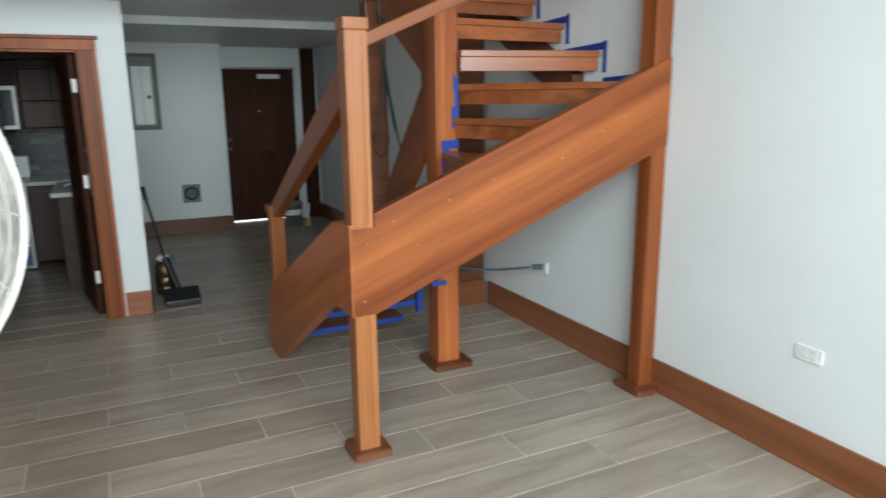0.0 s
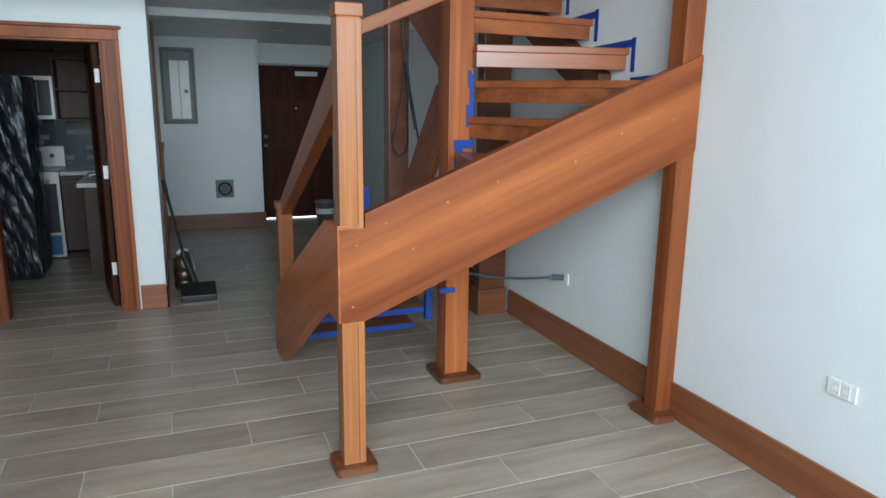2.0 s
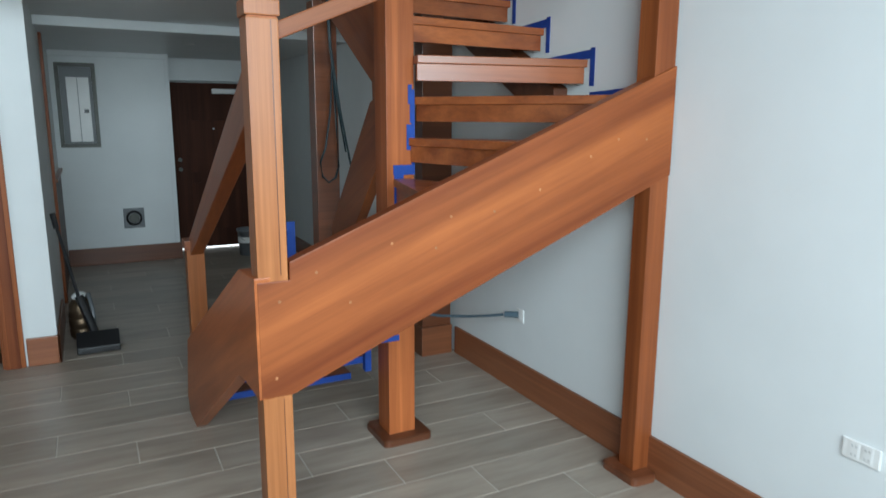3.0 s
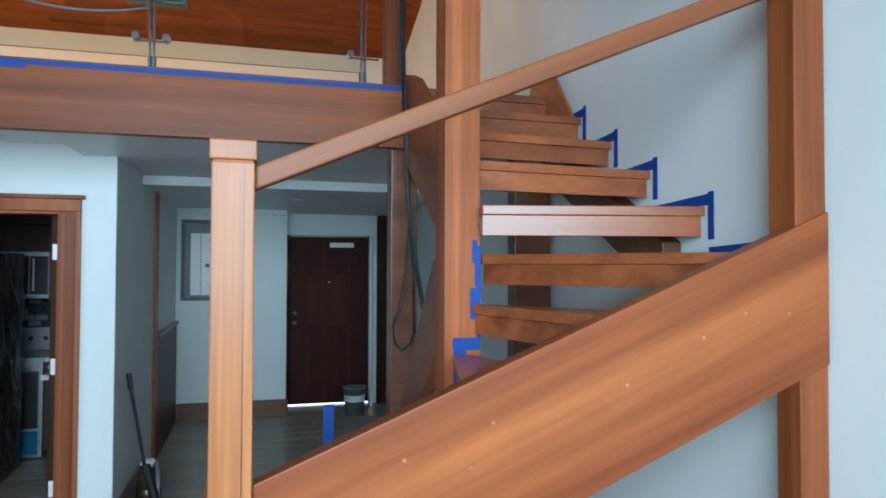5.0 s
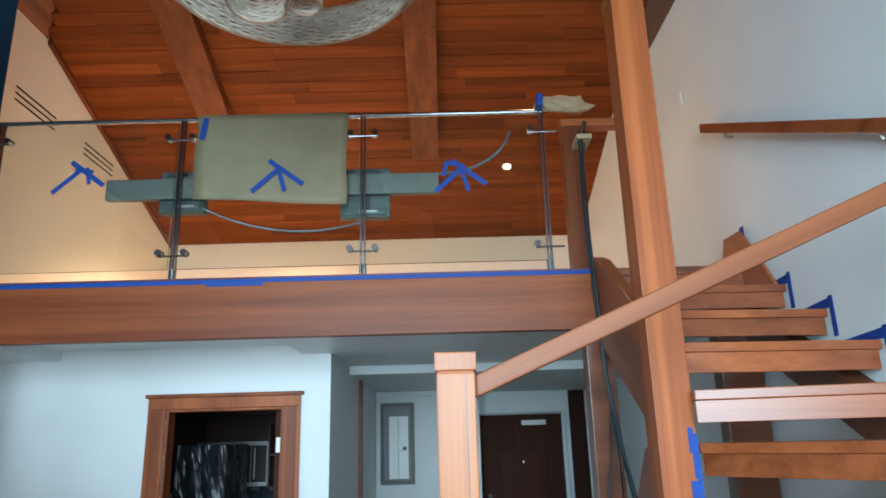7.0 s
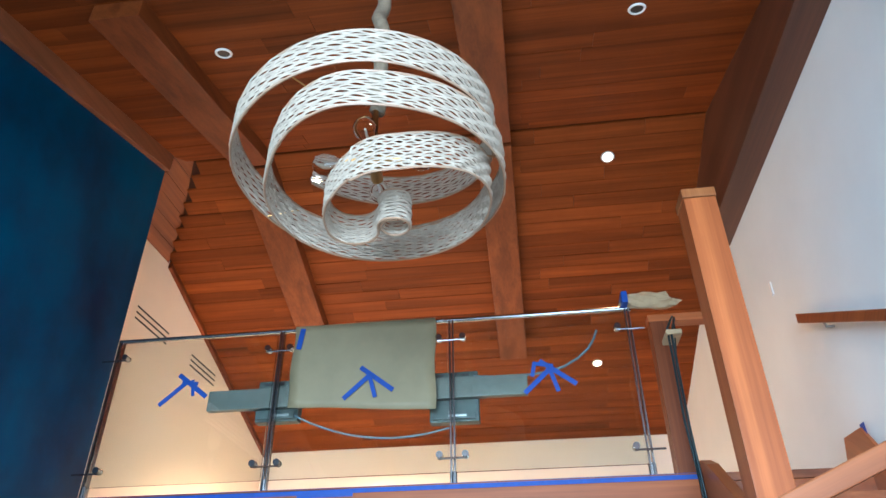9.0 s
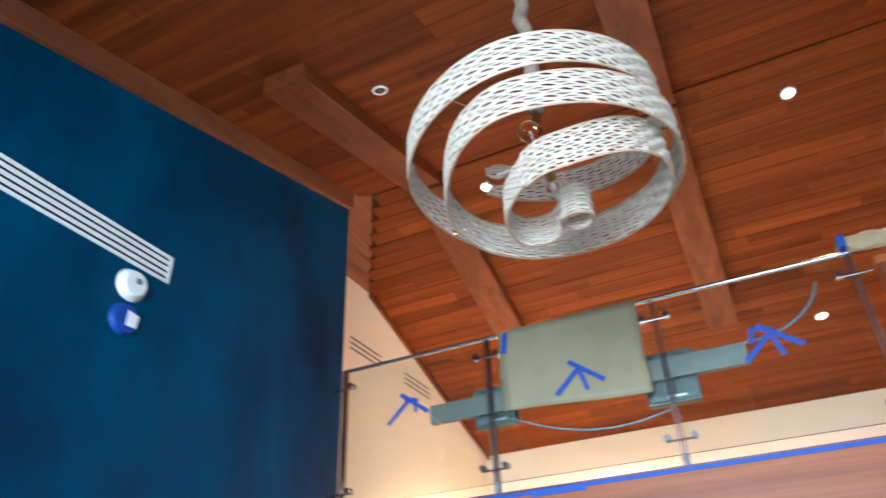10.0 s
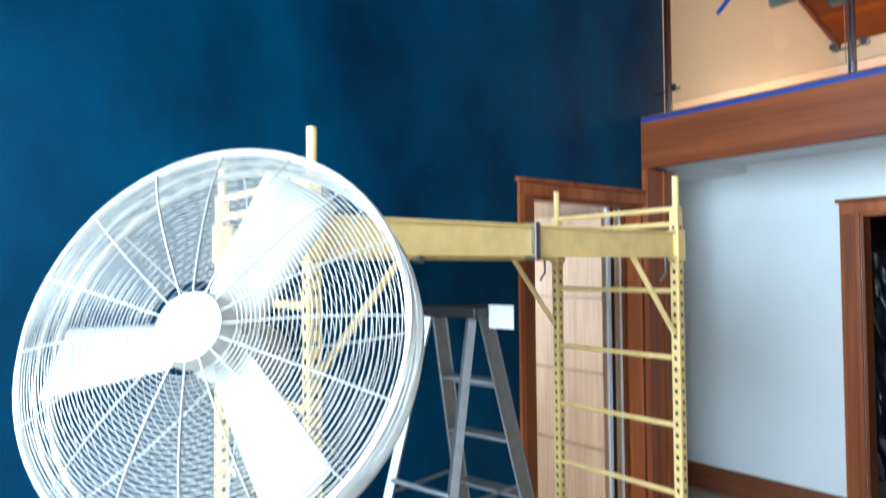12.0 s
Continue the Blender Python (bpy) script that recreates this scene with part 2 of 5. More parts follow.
def prism(poly, a, b, axis, bev=0.0):
    """A polygon (two coordinates a corner) drawn out along an axis from a to b."""
    bm = bmesh.new()

    def pt(u, v, w):
        return {"x": (w, u, v), "y": (u, w, v), "z": (u, v, w)}[axis]
    va = [bm.verts.new(pt(u, v, a)) for u, v in poly]
    vb = [bm.verts.new(pt(u, v, b)) for u, v in poly]
    bm.faces.new(va)
    bm.faces.new(vb[::-1])
    k = len(poly)
    for i in range(k):
        bm.faces.new((va[i], vb[i], vb[(i + 1) % k], va[(i + 1) % k]))
    bmesh.ops.recalc_face_normals(bm, faces=bm.faces)
    if bev:
        bmesh.ops.bevel(bm, geom=list(bm.edges), offset=bev, segments=2, affect="EDGES", profile=0.6)
    return bm


def add_rod(bm, p, q, r, seg=10, r2=None):
    p, q = Vector(p), Vector(q)
    d = q - p
    m = Matrix.Translation((p + q) / 2) @ d.to_track_quat("Z", "Y").to_matrix().to_4x4()
    bmesh.ops.create_cone(bm, cap_ends=True, segments=seg, radius1=r, radius2=r if r2 is None else r2, depth=d.length, matrix=m)
    return bm


def rod(p, q, r, seg=10, r2=None):
    return add_rod(bmesh.new(), p, q, r, seg, r2)


def add_tube(bm, pts, r, seg=6, closed=False):
    pts = [Vector(p) for p in pts]
    rings = []
    n = len(pts)
    for i, p in enumerate(pts):
        a = pts[(i - 1) % n] if closed or i else p
        b = pts[(i + 1) % n] if closed or i < n - 1 else p
        q = (b - a).to_track_quat("Z", "Y")
        rings.append([bm.verts.new(p + q @ Vector((r * math.cos(t), r * math.sin(t), 0))) for t in (2 * math.pi * k / seg for k in range(seg))])
    for i in range(n if closed else n - 1):
        u, v = rings[i], rings[(i + 1) % n]
        for k in range(seg):
            bm.faces.new((u[k], u[(k + 1) % seg], v[(k + 1) % seg], v[k]))
    if not closed:
        bm.faces.new(rings[0][::-1])
        bm.faces.new(rings[-1])
    return bm


def tube(pts, r, seg=6, closed=False):
    return add_tube(bmesh.new(), pts, r, seg, closed)


def sag(p, q, drop, n=14):
    p, q = Vector(p), Vector(q)
    return [p.lerp(q, i / n) - Vector((0, 0, drop * 4 * (i / n) * (1 - i / n))) for i in range(n + 1)]


def lathe(profile, at, seg=24):
    """Round about a vertical axis: profile of (radius, height)."""
    bm = bmesh.new()
    rings = []
    for r, z in profile:
        rings.append([bm.verts.new((at[0] + r * math.cos(2 * math.pi * k / seg), at[1] + r * math.sin(2 * math.pi * k / seg), at[2] + z)) for k in range(seg)])
    for u, v in zip(rings, rings[1:]):
        for k in range(seg):
            bm.faces.new((u[k], u[(k + 1) % seg], v[(k + 1) % seg], v[k]))
    bm.faces.new(rings[0][::-1])
    bm.faces.new(rings[-1])
    return bm


# ---- plan ----
XR, XB = 3.20, -1.42            # right wall, blue wall
YB, YG = 4.956, 5.07            # front of the loft beam, glass railing
YF, YE, YD = 5.94, 9.32, 9.81  # kitchen wall, entry wall, entrance door
ZL = 2.715                     # loft floor
YR, ZR = 5.36, 5.59           # ridge
S1, S2 = 0.26, 0.34          # roof slopes before and behind the ridge
XG, YK = -1.92, 9.36             # loft side wall, knee wall
YW = -0.95                      # window wall


def roof(y):
    return ZR - S1 * (YR - y) if y < YR else ZR - S2 * (y - YR)


# ---- shell ----
setting("subfloor", box((-3.2, YW - 0.2, -0.12), (3.9, 10.1, -0.0035)), GROUT, "pale grey grout bed under the plank tiles", "floor")
setting("wall_right", prism([(YW, 0), (10.0, 0), (10.0, roof(10) + 0.1), (YR, ZR + 0.1), (YW, roof(YW) + 0.1)], XR, XR + 0.16, "x"), PAINT, "smooth white painted wall beside the staircase", "wall")

# blue wall with its doorway
DY0, DY1, DZ = 3.91, 4.955, 2.13
bw = prism([(YW, 0), (DY0, 0), (DY0, DZ), (DY1, DZ), (DY1, 0), (5.235, 0), (5.235, roof(5.235) + 0.1), (YW, roof(YW) + 0.1)], XB - 0.12, XB, "x")
setting("wall_blue", bw, BLUE, "tall accent wall rolled in patchy deep blue paint", "wall")

# glazed wall behind: piers, sill and head round a wide opening
setting("wall_window", boxes([((-3.2, YW - 0.2, 0), (-1.05, YW, 4.05)), ((2.85, YW - 0.2, 0), (3.9, YW, 4.05)),
                              ((-1.05, YW - 0.2, 3.45), (2.85, YW, 4.05)), ((-1.05, YW - 0.2, 0), (2.85, YW, 0.12))]), PAINT, "white wall round a wide window", "wall")
win = thing("window_1", "wide window with slim dark mullions", "window", (0.9, YW - 0.1, 0.12), kind="structure")
for x in (-1.02, 0.27, 1.56, 2.82):
    part("mullion", box((x - 0.03, YW - 0.16, 0.12), (x + 0.03, YW - 0.10, 3.45)), BLACK_PL, win)

# kitchen front wall with a doorway, side wall of the hall, and the rooms behind
KX0, KX1, KZ = -0.455, 0.340, 2.050
setting("wall_kitchen", boxes([((-3.2, YF, 0), (KX0, YF + 0.12, 2.467)), ((KX0, YF, KZ), (KX1, YF + 0.12, 2.467)), ((KX1, YF, 0), (0.655, YF + 0.12, 2.467))]), PAINT, "white painted wall with a cased kitchen doorway", "wall")
setting("wall_hall_left", box((0.53, YF + 0.121, 0), (0.65, YE, 2.42)), PAINT, "white painted hall side wall", "wall")
setting("wall_entry", box((0.65, YE, 0), (1.80, YE + 0.1, 2.42)), PAINT, "white painted entry wall beside the recessed door", "wall")
setting("wall_entry_return", box((1.801, YE, 0), (1.845, YD, 2.42)), PAINT, "narrow white return beside the entrance door", "wall")
setting("wall_entry_door", prism([(1.80, 2.10), (2.93, 2.10), (2.93, 0), (XR, 0), (XR, 2.42), (1.80, 2.42)], YD + 0.001, YD + 0.12, "y"), PAINT, "white wall round the entrance door", "wall")
setting("wall_behind_entry", box((-3.2, 10.0, 0), (3.9, 10.1, 2.42)), PAINT, "plain white outer wall", "wall")
# back wall coloured dark brown in place of the kitchen's dimness
setting("wall_kitchen_back", box((-3.2, 8.7, 0), (0.53, 8.8, 2.42)), W_KITCH, "kitchen back wall, the dim room's shade put into dark brown", "wall")
setting("wall_far_left", box((-3.2, 5.0, 0), (-3.1, 10.0, 2.42)), PAINT, "plain wall closing the side passage", "wall")
setting("wall_side_room", boxes([((-3.2, YW, 0), (-3.1, 5.0, 3.0)), ((-3.1, 2.9, 0), (XB - 0.12, 3.0, 2.6))]), PAINT, "plain walls of the side room", "wall")
setting("ceiling_side_room", box((-3.1, 3.0, 2.45), (XB - 0.12, 5.0, 2.5)), CEILPAINT, "white ceiling of the side room", "ceiling")
# loft: slab with white soffit, beige-lit walls
setting("loft_floor", boxes([((-3.2, YB + 0.06, 2.395), (-1.21, YF + 0.12, ZL)), ((-1.21, YB + 0.06, 2.466), (0.455, YF + 0.12, ZL)), ((0.455, YB + 0.06, 2.403), (2.30, YF + 0.12, ZL)), ((-3.2, YF + 0.12, 2.42), (2.30, YE, ZL)), ((2.30, YG + 0.1, 2.42), (XR, YE, ZL)), ((2.30, YB + 0.06, 2.54), (XR, YG + 0.1, ZL))]), CEILPAINT, "loft floor slab with a white soffit", "floor")
setting("hall_drop_ceiling", boxes([((0.65, 7.0, 2.36), (XR, YE, 2.419)), ((1.845, YE, 2.36), (XR, YD, 2.419))]), CEILPAINT, "lower white ceiling over the entry", "ceiling")
setting("crown_strip", boxes([((0.65, 6.96, 2.345), (XR, 6.999, 2.419)), ((0.65, YE - 0.03, 2.30), (1.845, YE - 0.001, 2.359))], 0.006), PAINT, "white moulded ceiling strip", "trim")
setting("wall_loft_left", prism([(5.24, ZL), (YK + 0.1, ZL), (YK + 0.1, roof(YK) + 0.03), (6.39, roof(6.39) + 0.03), (5.24, roof(6.39) + 0.03)], -2.06, XG, "x"), WARM_PAINT, "cream loft side wall, warm lamplight put into its paint", "wall")
setting("wall_loft_return", box((XG + 0.001, 5.237, ZL), (XB - 0.1205, 5.30, 5.25)), WARM_PAINT, "cream return wall at the loft, warm lamplight put into its paint", "wall")
setting("wall_loft_knee", box((XG, YK, ZL), (XR, YK + 0.12, roof(YK) + 0.02)), WARM_PAINT, "low cream knee wall of the loft, warm lamplight put into its paint", "wall")

# ---- boarded roof ----
def slope_boards(y0, y1, x_of, width, gap):
    bm = bmesh.new()
    rnd = random.Random(4)
    y = y0
    while y < y1 - 0.01:
        e = min(y + width, y1)
        xa, xb = x_of((y + e) / 2)
        cuts = [xa]
        x = xa - rnd.uniform(0, 1.8)
        while x < xb:
            x += rnd.uniform(0.8, 2.2)
            if xa + 0.1 < x < xb - 0.1:
                cuts.append(x)
        cuts.append(xb)
        for ca, cb in zip(cuts, cuts[1:]):
            d = rnd.uniform(-0.0025, 0.0025)
            p = [(ca + 0.001, y + gap), (cb - 0.001, y + gap), (cb - 0.001, e - gap), (ca + 0.001, e - gap)]
            lo = [bm.verts.new((u, v, roof(v) + d)) for u, v in p]
            hi = [bm.verts.new((u, v, roof(v) + 0.02)) for u, v in p]
            bm.faces.new(lo)
            for i in range(4):
                bm.faces.new((lo[i], lo[(i + 1) % 4], hi[(i + 1) % 4], hi[i]))
        y = e
    return bm


setting("ceiling_front", slope_boards(YW, YR - 0.012, lambda y: (XB - 0.02, XR + 0.01), 0.155, 0.0008), W_CEIL, "sloping ceiling of red-brown stained boards", "ceiling")


def hip_x(y):
    return XG if y > 6.39 else XG + (6.39 - y) / 0.94 * 0.66


setting("ceiling_rear", slope_boards(YR + 0.012, YK + 0.05, lambda y: (hip_x(y), XR + 0.01), 0.128, 0.0025), W_CEIL, "rear ceiling slope of orange-red stained boards", "ceiling")
hp = bmesh.new()
for i in range(6):
    xa, xb = XG + i * 0.11, XG + (i + 1) * 0.11 - 0.004
    za, zb = roof(6.39) + (xa - XG) * 0.58, roof(6.39) + (xb - XG) * 0.58
    ya, yb = 6.39 - (xa - XG) / 0.66 * 0.94, 6.39 - (xb - XG) / 0.66 * 0.94
    q = [(xa, 5.24, za), (xb, 5.24, zb), (xb, yb, zb), (xa, ya, za)]
    lo = [hp.verts.new(p) for p in q]
    hi = [hp.verts.new((p[0], p[1], p[2] + 0.02)) for p in q]
    hp.faces.new(lo)
    for k in range(4):
        hp.faces.new((lo[k], lo[(k + 1) % 4], hi[(k + 1) % 4], hi[k]))
setting("ceiling_hip", hp, W_CBEAM, "small hipped piece of boarded ceiling", "ceiling")
setting("roof_deck", prism([(YW - 0.2, roof(YW - 0.2) + 0.03), (YR, ZR + 0.03), (10.1, roof(10.1) + 0.03), (10.1, roof(10.1) + 0.12), (YR, ZR + 0.12), (YW - 0.2, roof(YW - 0.2) + 0.12)], -3.2, 3.9, "x"), W_DARK, "roof deck above the boards", "roof")
setting("roof_side_left", prism([(YW, 2.4), (YG, 2.4), (YG, 5.3), (YW, 3.0)], -3.2, -3.1, "x"), PAINT, "outer wall", "wall")


def rafter(name, x0, x1, deep, y0, y1, mat):
    poly = [(y0, roof(y0) - deep), (y1, roof(y1) - deep), (y1, roof(y1) + 0.01), (y0, roof(y0) + 0.01)]
    return setting(name, prism(poly, x0, x1, "x", 0.006), mat, "heavy stained timber rafter under the boards", "beam")


for xa, xb in ((-0.86, -0.56), (1.17, 1.45)):
    rafter("ceiling_beam", xa, xb, 0.13, 3.40 if xa < 0 else 2.6, YR - 0.02, W_CBEAM)
    rafter("ceiling_beam", xa, xb, 0.13, YR + 0.02, 7.5 if xa < 0 else 7.8, W_CBEAM)
setting("gable_beam", prism([(2.62, 4.86), (6.2, 4.85), (6.2, roof(6.2)), (YR, ZR), (2.62, roof(2.62) + 0.005)], XR - 0.20, XR - 0.002, "x", 0.005), DARKTRIM, "deep dark-stained beam along the gable wall", "beam")
setting("rake_trim_blue", prism([(YW, roof(YW) - 0.16), (5.23, roof(5.23) - 0.16), (5.23, roof(5.23)), (YW, roof(YW))], XB + 0.001, XB + 0.05, "x", 0.004), W_BASE, "red-brown raking trim board along the blue wall", "trim")
setting("rake_trim_loft", prism([(6.39, roof(6.39) - 0.05), (YK, roof(YK) - 0.05), (YK, roof(YK)), (6.39, roof(6.39))], XG + 0.001, XG + 0.04, "x", 0.004), W_CBEAM, "stained raking trim board in the loft", "trim")


# ---- loft beam, corner post ----
setting("loft_beam", box((XB + 0.002, YB, 2.375), (2.295, YB + 0.06, ZL - 0.008), 0.004), W_X, "wide red-brown timber fascia beam of the loft", "beam")
setting("loft_edge_board", box((XB + 0.002, YB + 0.001, ZL), (2.295, YB + 0.22, ZL + 0.006)), W_X, "timber edging of the loft floor", "floor")
tp = thing("tape_run", "blue painter's tape along the loft edge", "tape", (0, YB, ZL))
part("strip", boxes([((XB + 0.01, YB - 0.003, ZL - 0.030), (0.4, YB, ZL - 0.004)), ((0.38, YB - 0.005, ZL - 0.026), (2.29, YB - 0.002, ZL - 0.002)),
                     ((XB + 0.01, YB, ZL + 0.006), (2.29, YB + 0.03, ZL + 0.008)), ((0.1, YB - 0.004, ZL - 0.044), (0.42, YB - 0.001, ZL - 0.02))]), TAPE, tp)
setting("corner_post", boxes([((XB - 0.1203, 4.962, 0), (XB + 0.045, 5.06, 2.374)), ((XB - 0.1203, 5.06, 0), (XB + 0.03, 5.15, 2.374)), ((XB - 0.1203, 5.15, 0), (XB + 0.045, 5.30, 2.374))], 0.006), W_Z, "boxed red-brown timber post at the end of the blue wall", "post")

# ---- baseboards ----
def baseboard(name, lo, hi, mat):
    setting(name, box(lo, hi, 0.005), mat, "tall red-brown timber baseboard", "baseboard")


BH = 0.195
baseboard("baseboard_right", (XR - 0.02, YW, 0), (XR - 0.001, 4.90, BH), W_BASE)
baseboard("baseboard_kitchen", (-3.0, YF - 0.02, 0), (-0.57, YF - 0.001, BH), W_BASEX)
baseboard("baseboard_pier", (0.470, YF - 0.02, 0), (0.67, YF - 0.001, BH), W_BASEX)
baseboard("baseboard_pier_side", (0.651, YF - 0.02, 0), (0.67, 7.0, BH), W_BASE)
baseboard("baseboard_entry", (0.67, YE - 0.02, 0), (1.865, YE - 0.001, BH), W_BASEX)
baseboard("baseboard_hall_right", (XR - 0.02, 5.06, 0), (XR - 0.001, YD, BH), W_BASE)
baseboard("baseboard_blue", (XB + 0.001, YW, 0), (XB + 0.02, 3.79, BH), W_BASE)


# ---- doors ----
def casing(name, label, axis, plane, sign, a0, a1, top, mat, inner=0.12, both=True):
    """Door casing of two legs and a capped head on one face of a wall."""
    root = thing(name, label, "door casing", ((a0 + a1) / 2 if axis == "x" else plane, plane if axis == "x" else (a0 + a1) / 2, 0), kind="structure")

    def bx(u0, u1, z0, z1, t0, t1):
        p, q = plane + sign * t0, plane + sign * t1
        lo, hi = ((u0, min(p, q), z0), (u1, max(p, q), z1)) if axis == "x" else ((min(p, q), u0, z0), (max(p, q), u1, z1))
        return box(lo, hi, 0.004)
    w = 0.118
    reach = w if both else 0.004
    for u0, u1 in ((a0 - w, a0), (a1, a1 + w))[:2 if both else 1]:
        part("leg", bx(u0, u1, 0, top, 0.001, 0.022), mat, root)
        part("bead", bx(u0 + 0.028, u1 - 0.028, 0, top, 0.0225, 0.029), mat, root)
    part("head", bx(a0 - w, a1 + reach, top, top + 0.075, 0.001, 0.024), mat, root)
    part("cap", bx(a0 - w - 0.02, a1 + (w + 0.02 if both else 0.003), top + 0.0755, top + 0.10, 0.001, 0.038), mat, root)
    for u0, u1 in ((a0 - 0.001, a0 + 0.018), (a1 - 0.018, a1 + 0.001)):
        part("jamb", bx(u0, u1, 0, top, -inner, 0.0), mat, root)
    part("jamb", bx(a0 + 0.018, a1 - 0.018, top - 0.018, top + 0.001, -inner, 0.0), mat, root)
    return root


casing("door_1", "red-brown timber casing round the kitchen doorway", "x", YF, -1, KX0, KX1, KZ, W_Z)
casing("door_2", "red-brown timber casing in the blue wall", "y", XB, 1, DY0, DY1, DZ, W_Z, inner=0.12, both=False)
# kitchen door leaf, swung back into the kitchen
leaf = thing("kitchen_door", "dark brown wooden door standing open into the kitchen", "door", (0.33, 6.075, 0))
part("panel", box((0.315, 6.075, 0.01), (0.352, 6.82, 2.03), 0.003), W_DARK, leaf)
part("stile", boxes([((0.307, 6.08, 0.01), (0.314, 6.19, 2.03)), ((0.307, 6.71, 0.01), (0.314, 6.82, 2.03)), ((0.307, 6.19, 1.9), (0.314, 6.71, 2.03)), ((0.307, 6.19, 0.01), (0.314, 6.71, 0.22))], 0.002), W_DARK, leaf)
for z in (0.32, 1.08, 1.80):
    hg = part("hinge", box((0.316, 6.060, z - 0.05), (0.350, 6.0735, z + 0.05), 0.002), WHITE_PL, leaf, "nickel butt hinge")
lv = part("lever", rod((0.305, 6.755, 1.0), (0.25, 6.755, 1.0), 0.011), STEEL, leaf, "satin nickel lever handle")
part("grip", box((0.245, 6.63, 0.99), (0.262, 6.765, 1.012), 0.004), STEEL, lv)
leaf.location, leaf.rotation_euler = (0.282, 6.06, 0), (0, 0, radians(9.0))

# entrance door
ed = thing("entrance_door", "dark brown panelled entrance door, closed", "door", (2.395, YD, 0))
part("slab", box((1.895, YD + 0.03, 0.02), (2.875, YD + 0.075, 2.08), 0.003), W_DARK, ed)
for z0, z1 in ((0.25, 0.85), (0.98, 1.62)):
    part("raised_panel", box((2.085, YD + 0.022, z0), (2.695, YD + 0.031, z1), 0.006), W_DARK, ed)
for x0, x1 in ((1.846, 1.89), (2.88, 2.924)):
    part("frame", box((x0, YD + 0.002, 0), (x1, YD + 0.1, 2.10), 0.003), W_DARK if x0 < 2.5 else PAINT, ed)
part("closer", box((2.385, YD - 0.01, 1.95), (2.685, YD + 0.028, 2.01), 0.006), WHITE_PL, ed, "pale door closer")
for z in (1.02, 1.14):
    part("lock", rod((1.965, YD + 0.03, z), (1.965, YD - 0.005, z), 0.024, 14), GALV, ed)
part("viewer", rod((2.385, YD + 0.03, 1.52), (2.385, YD + 0.02, 1.52), 0.012, 10), STEEL, ed)
gap = part("sill_gap", box((1.895, YD + 0.045, 0.001), (2.875, YD + 0.06, 0.016)), glow("daylight under the door", (0.9, 0.96, 1.0), 2.5), ed, "bright daylight gap under the door")
setting("hall_panel", box((2.975, YD - 0.06, 0), (3.165, YD - 0.001, 2.355), 0.004), W_DARK, "dark timber panel beside the entrance door", "panel")


# ---- staircase ----
stair = thing("staircase", "red-brown sapele winder staircase round a square column", "staircase", (2.29, 3.905, 0))
CX, CY = 2.290, 3.900
OUT = {1: (1.42, 4.68), 2: (1.42, 4.39), 3: (1.42, 4.11), 4: (1.42, 3.84), 5: (1.42, 3.53), 6: (1.66, 3.065), 7: (2.06, 3.065), 8: (2.53, 3.065),
       9: (2.93, 3.065), 10: (3.192, 3.55), 11: (3.192, 3.93), 12: (3.192, 4.27), 13: (3.192, 4.60), 14: (3.192, YB)}
INN = {1: (2.205, 4.68), 2: (2.205, 4.39), 3: (2.205, 4.11), 4: (2.205, 3.98), 5: (2.205, 3.93), 6: (2.21, 3.83), 7: (2.25, 3.82), 8: (2.33, 3.82),
       9: (2.37, 3.83), 10: (2.345, 3.745), 11: (2.365, 3.86), 12: (2.375, 4.20), 13: (2.375, 4.57), 14: (2.375, YB)}
MID = {5: (1.42, 3.065), 9: (3.192, 3.065)}


def tz(k):
    return 0.1900 * k + 0.055 * min(1, k / 9)


def toward(p, q, d):
    v = Vector(q) - Vector(p)
    return tuple(Vector(p) + v.normalized() * d)


W_TREAD = wood("sapele tread", DK, LT, "x", turn=(0, 0, 12), spread=0.25, coat=0.35)
for k in range(1, 14):
    z = tz(k)
    i0, o0, i1, o1 = INN[k], OUT[k], INN[k + 1], OUT[k + 1]
    if k == 9:
        i1 = (2.375, 3.875)
    poly = [i0, o0] + ([MID[k]] if k in MID else []) + [o1, i1]
    # run a little way under the next riser
    if k in (1, 2, 3):
        poly = [i0, o0, (o1[0], o1[1] - 0.02), (i1[0], i1[1] - 0.02)]
    t = part("tread", prism(poly, z - 0.038, z, "z", 0.004), W_TREAD, stair)
    if k < 14:
        n = Vector((o0[1] - i0[1], -(o0[0] - i0[0]))).normalized()
        c = (Vector(i1) + Vector(o1)) / 2 - Vector(i0)
        if n.dot(c) < 0:
            n = -n
        a0, a1 = Vector(i0) + n * 0.012, Vector(o0) + n * 0.012
        if k in (10, 11, 12, 13):
            a1 = a1 + (a1 - a0).normalized() * -0.012
        b1, b0 = a1 + n * 0.03, a0 + n * 0.03
        part("apron", prism([tuple(a0), tuple(a1), tuple(b1), tuple(b0)], z - 0.118, z - 0.0385, "z", 0.002), W_TREAD, t)
part("landing_nosing", box((2.375, YB, ZL - 0.04), (3.168, YB + 0.10, ZL + 0.004), 0.003), W_TREAD, stair)
part("landing_fascia", box((2.375, YB + 0.012, ZL - 0.135), (3.168, YB + 0.055, ZL - 0.0405), 0.003), W_TREAD, stair)
# wall skirt at the top of the flight
part("skirt", prism([(4.62, tz(13) + 0.001), (4.94, tz(13) + 0.001), (5.24, ZL + 0.02), (5.16, ZL + 0.21), (4.94, ZL + 0.20)], 3.148, 3.168, "x", 0.003), W_STU, stair)


# front outer stringer, newel, wall post
def skew(bm):
    """The front run stands slightly out of square with the room."""
    for v in bm.verts:
        v.co.y -= 0.042 * (v.co.x - 1.46) / 1.74
    return bm


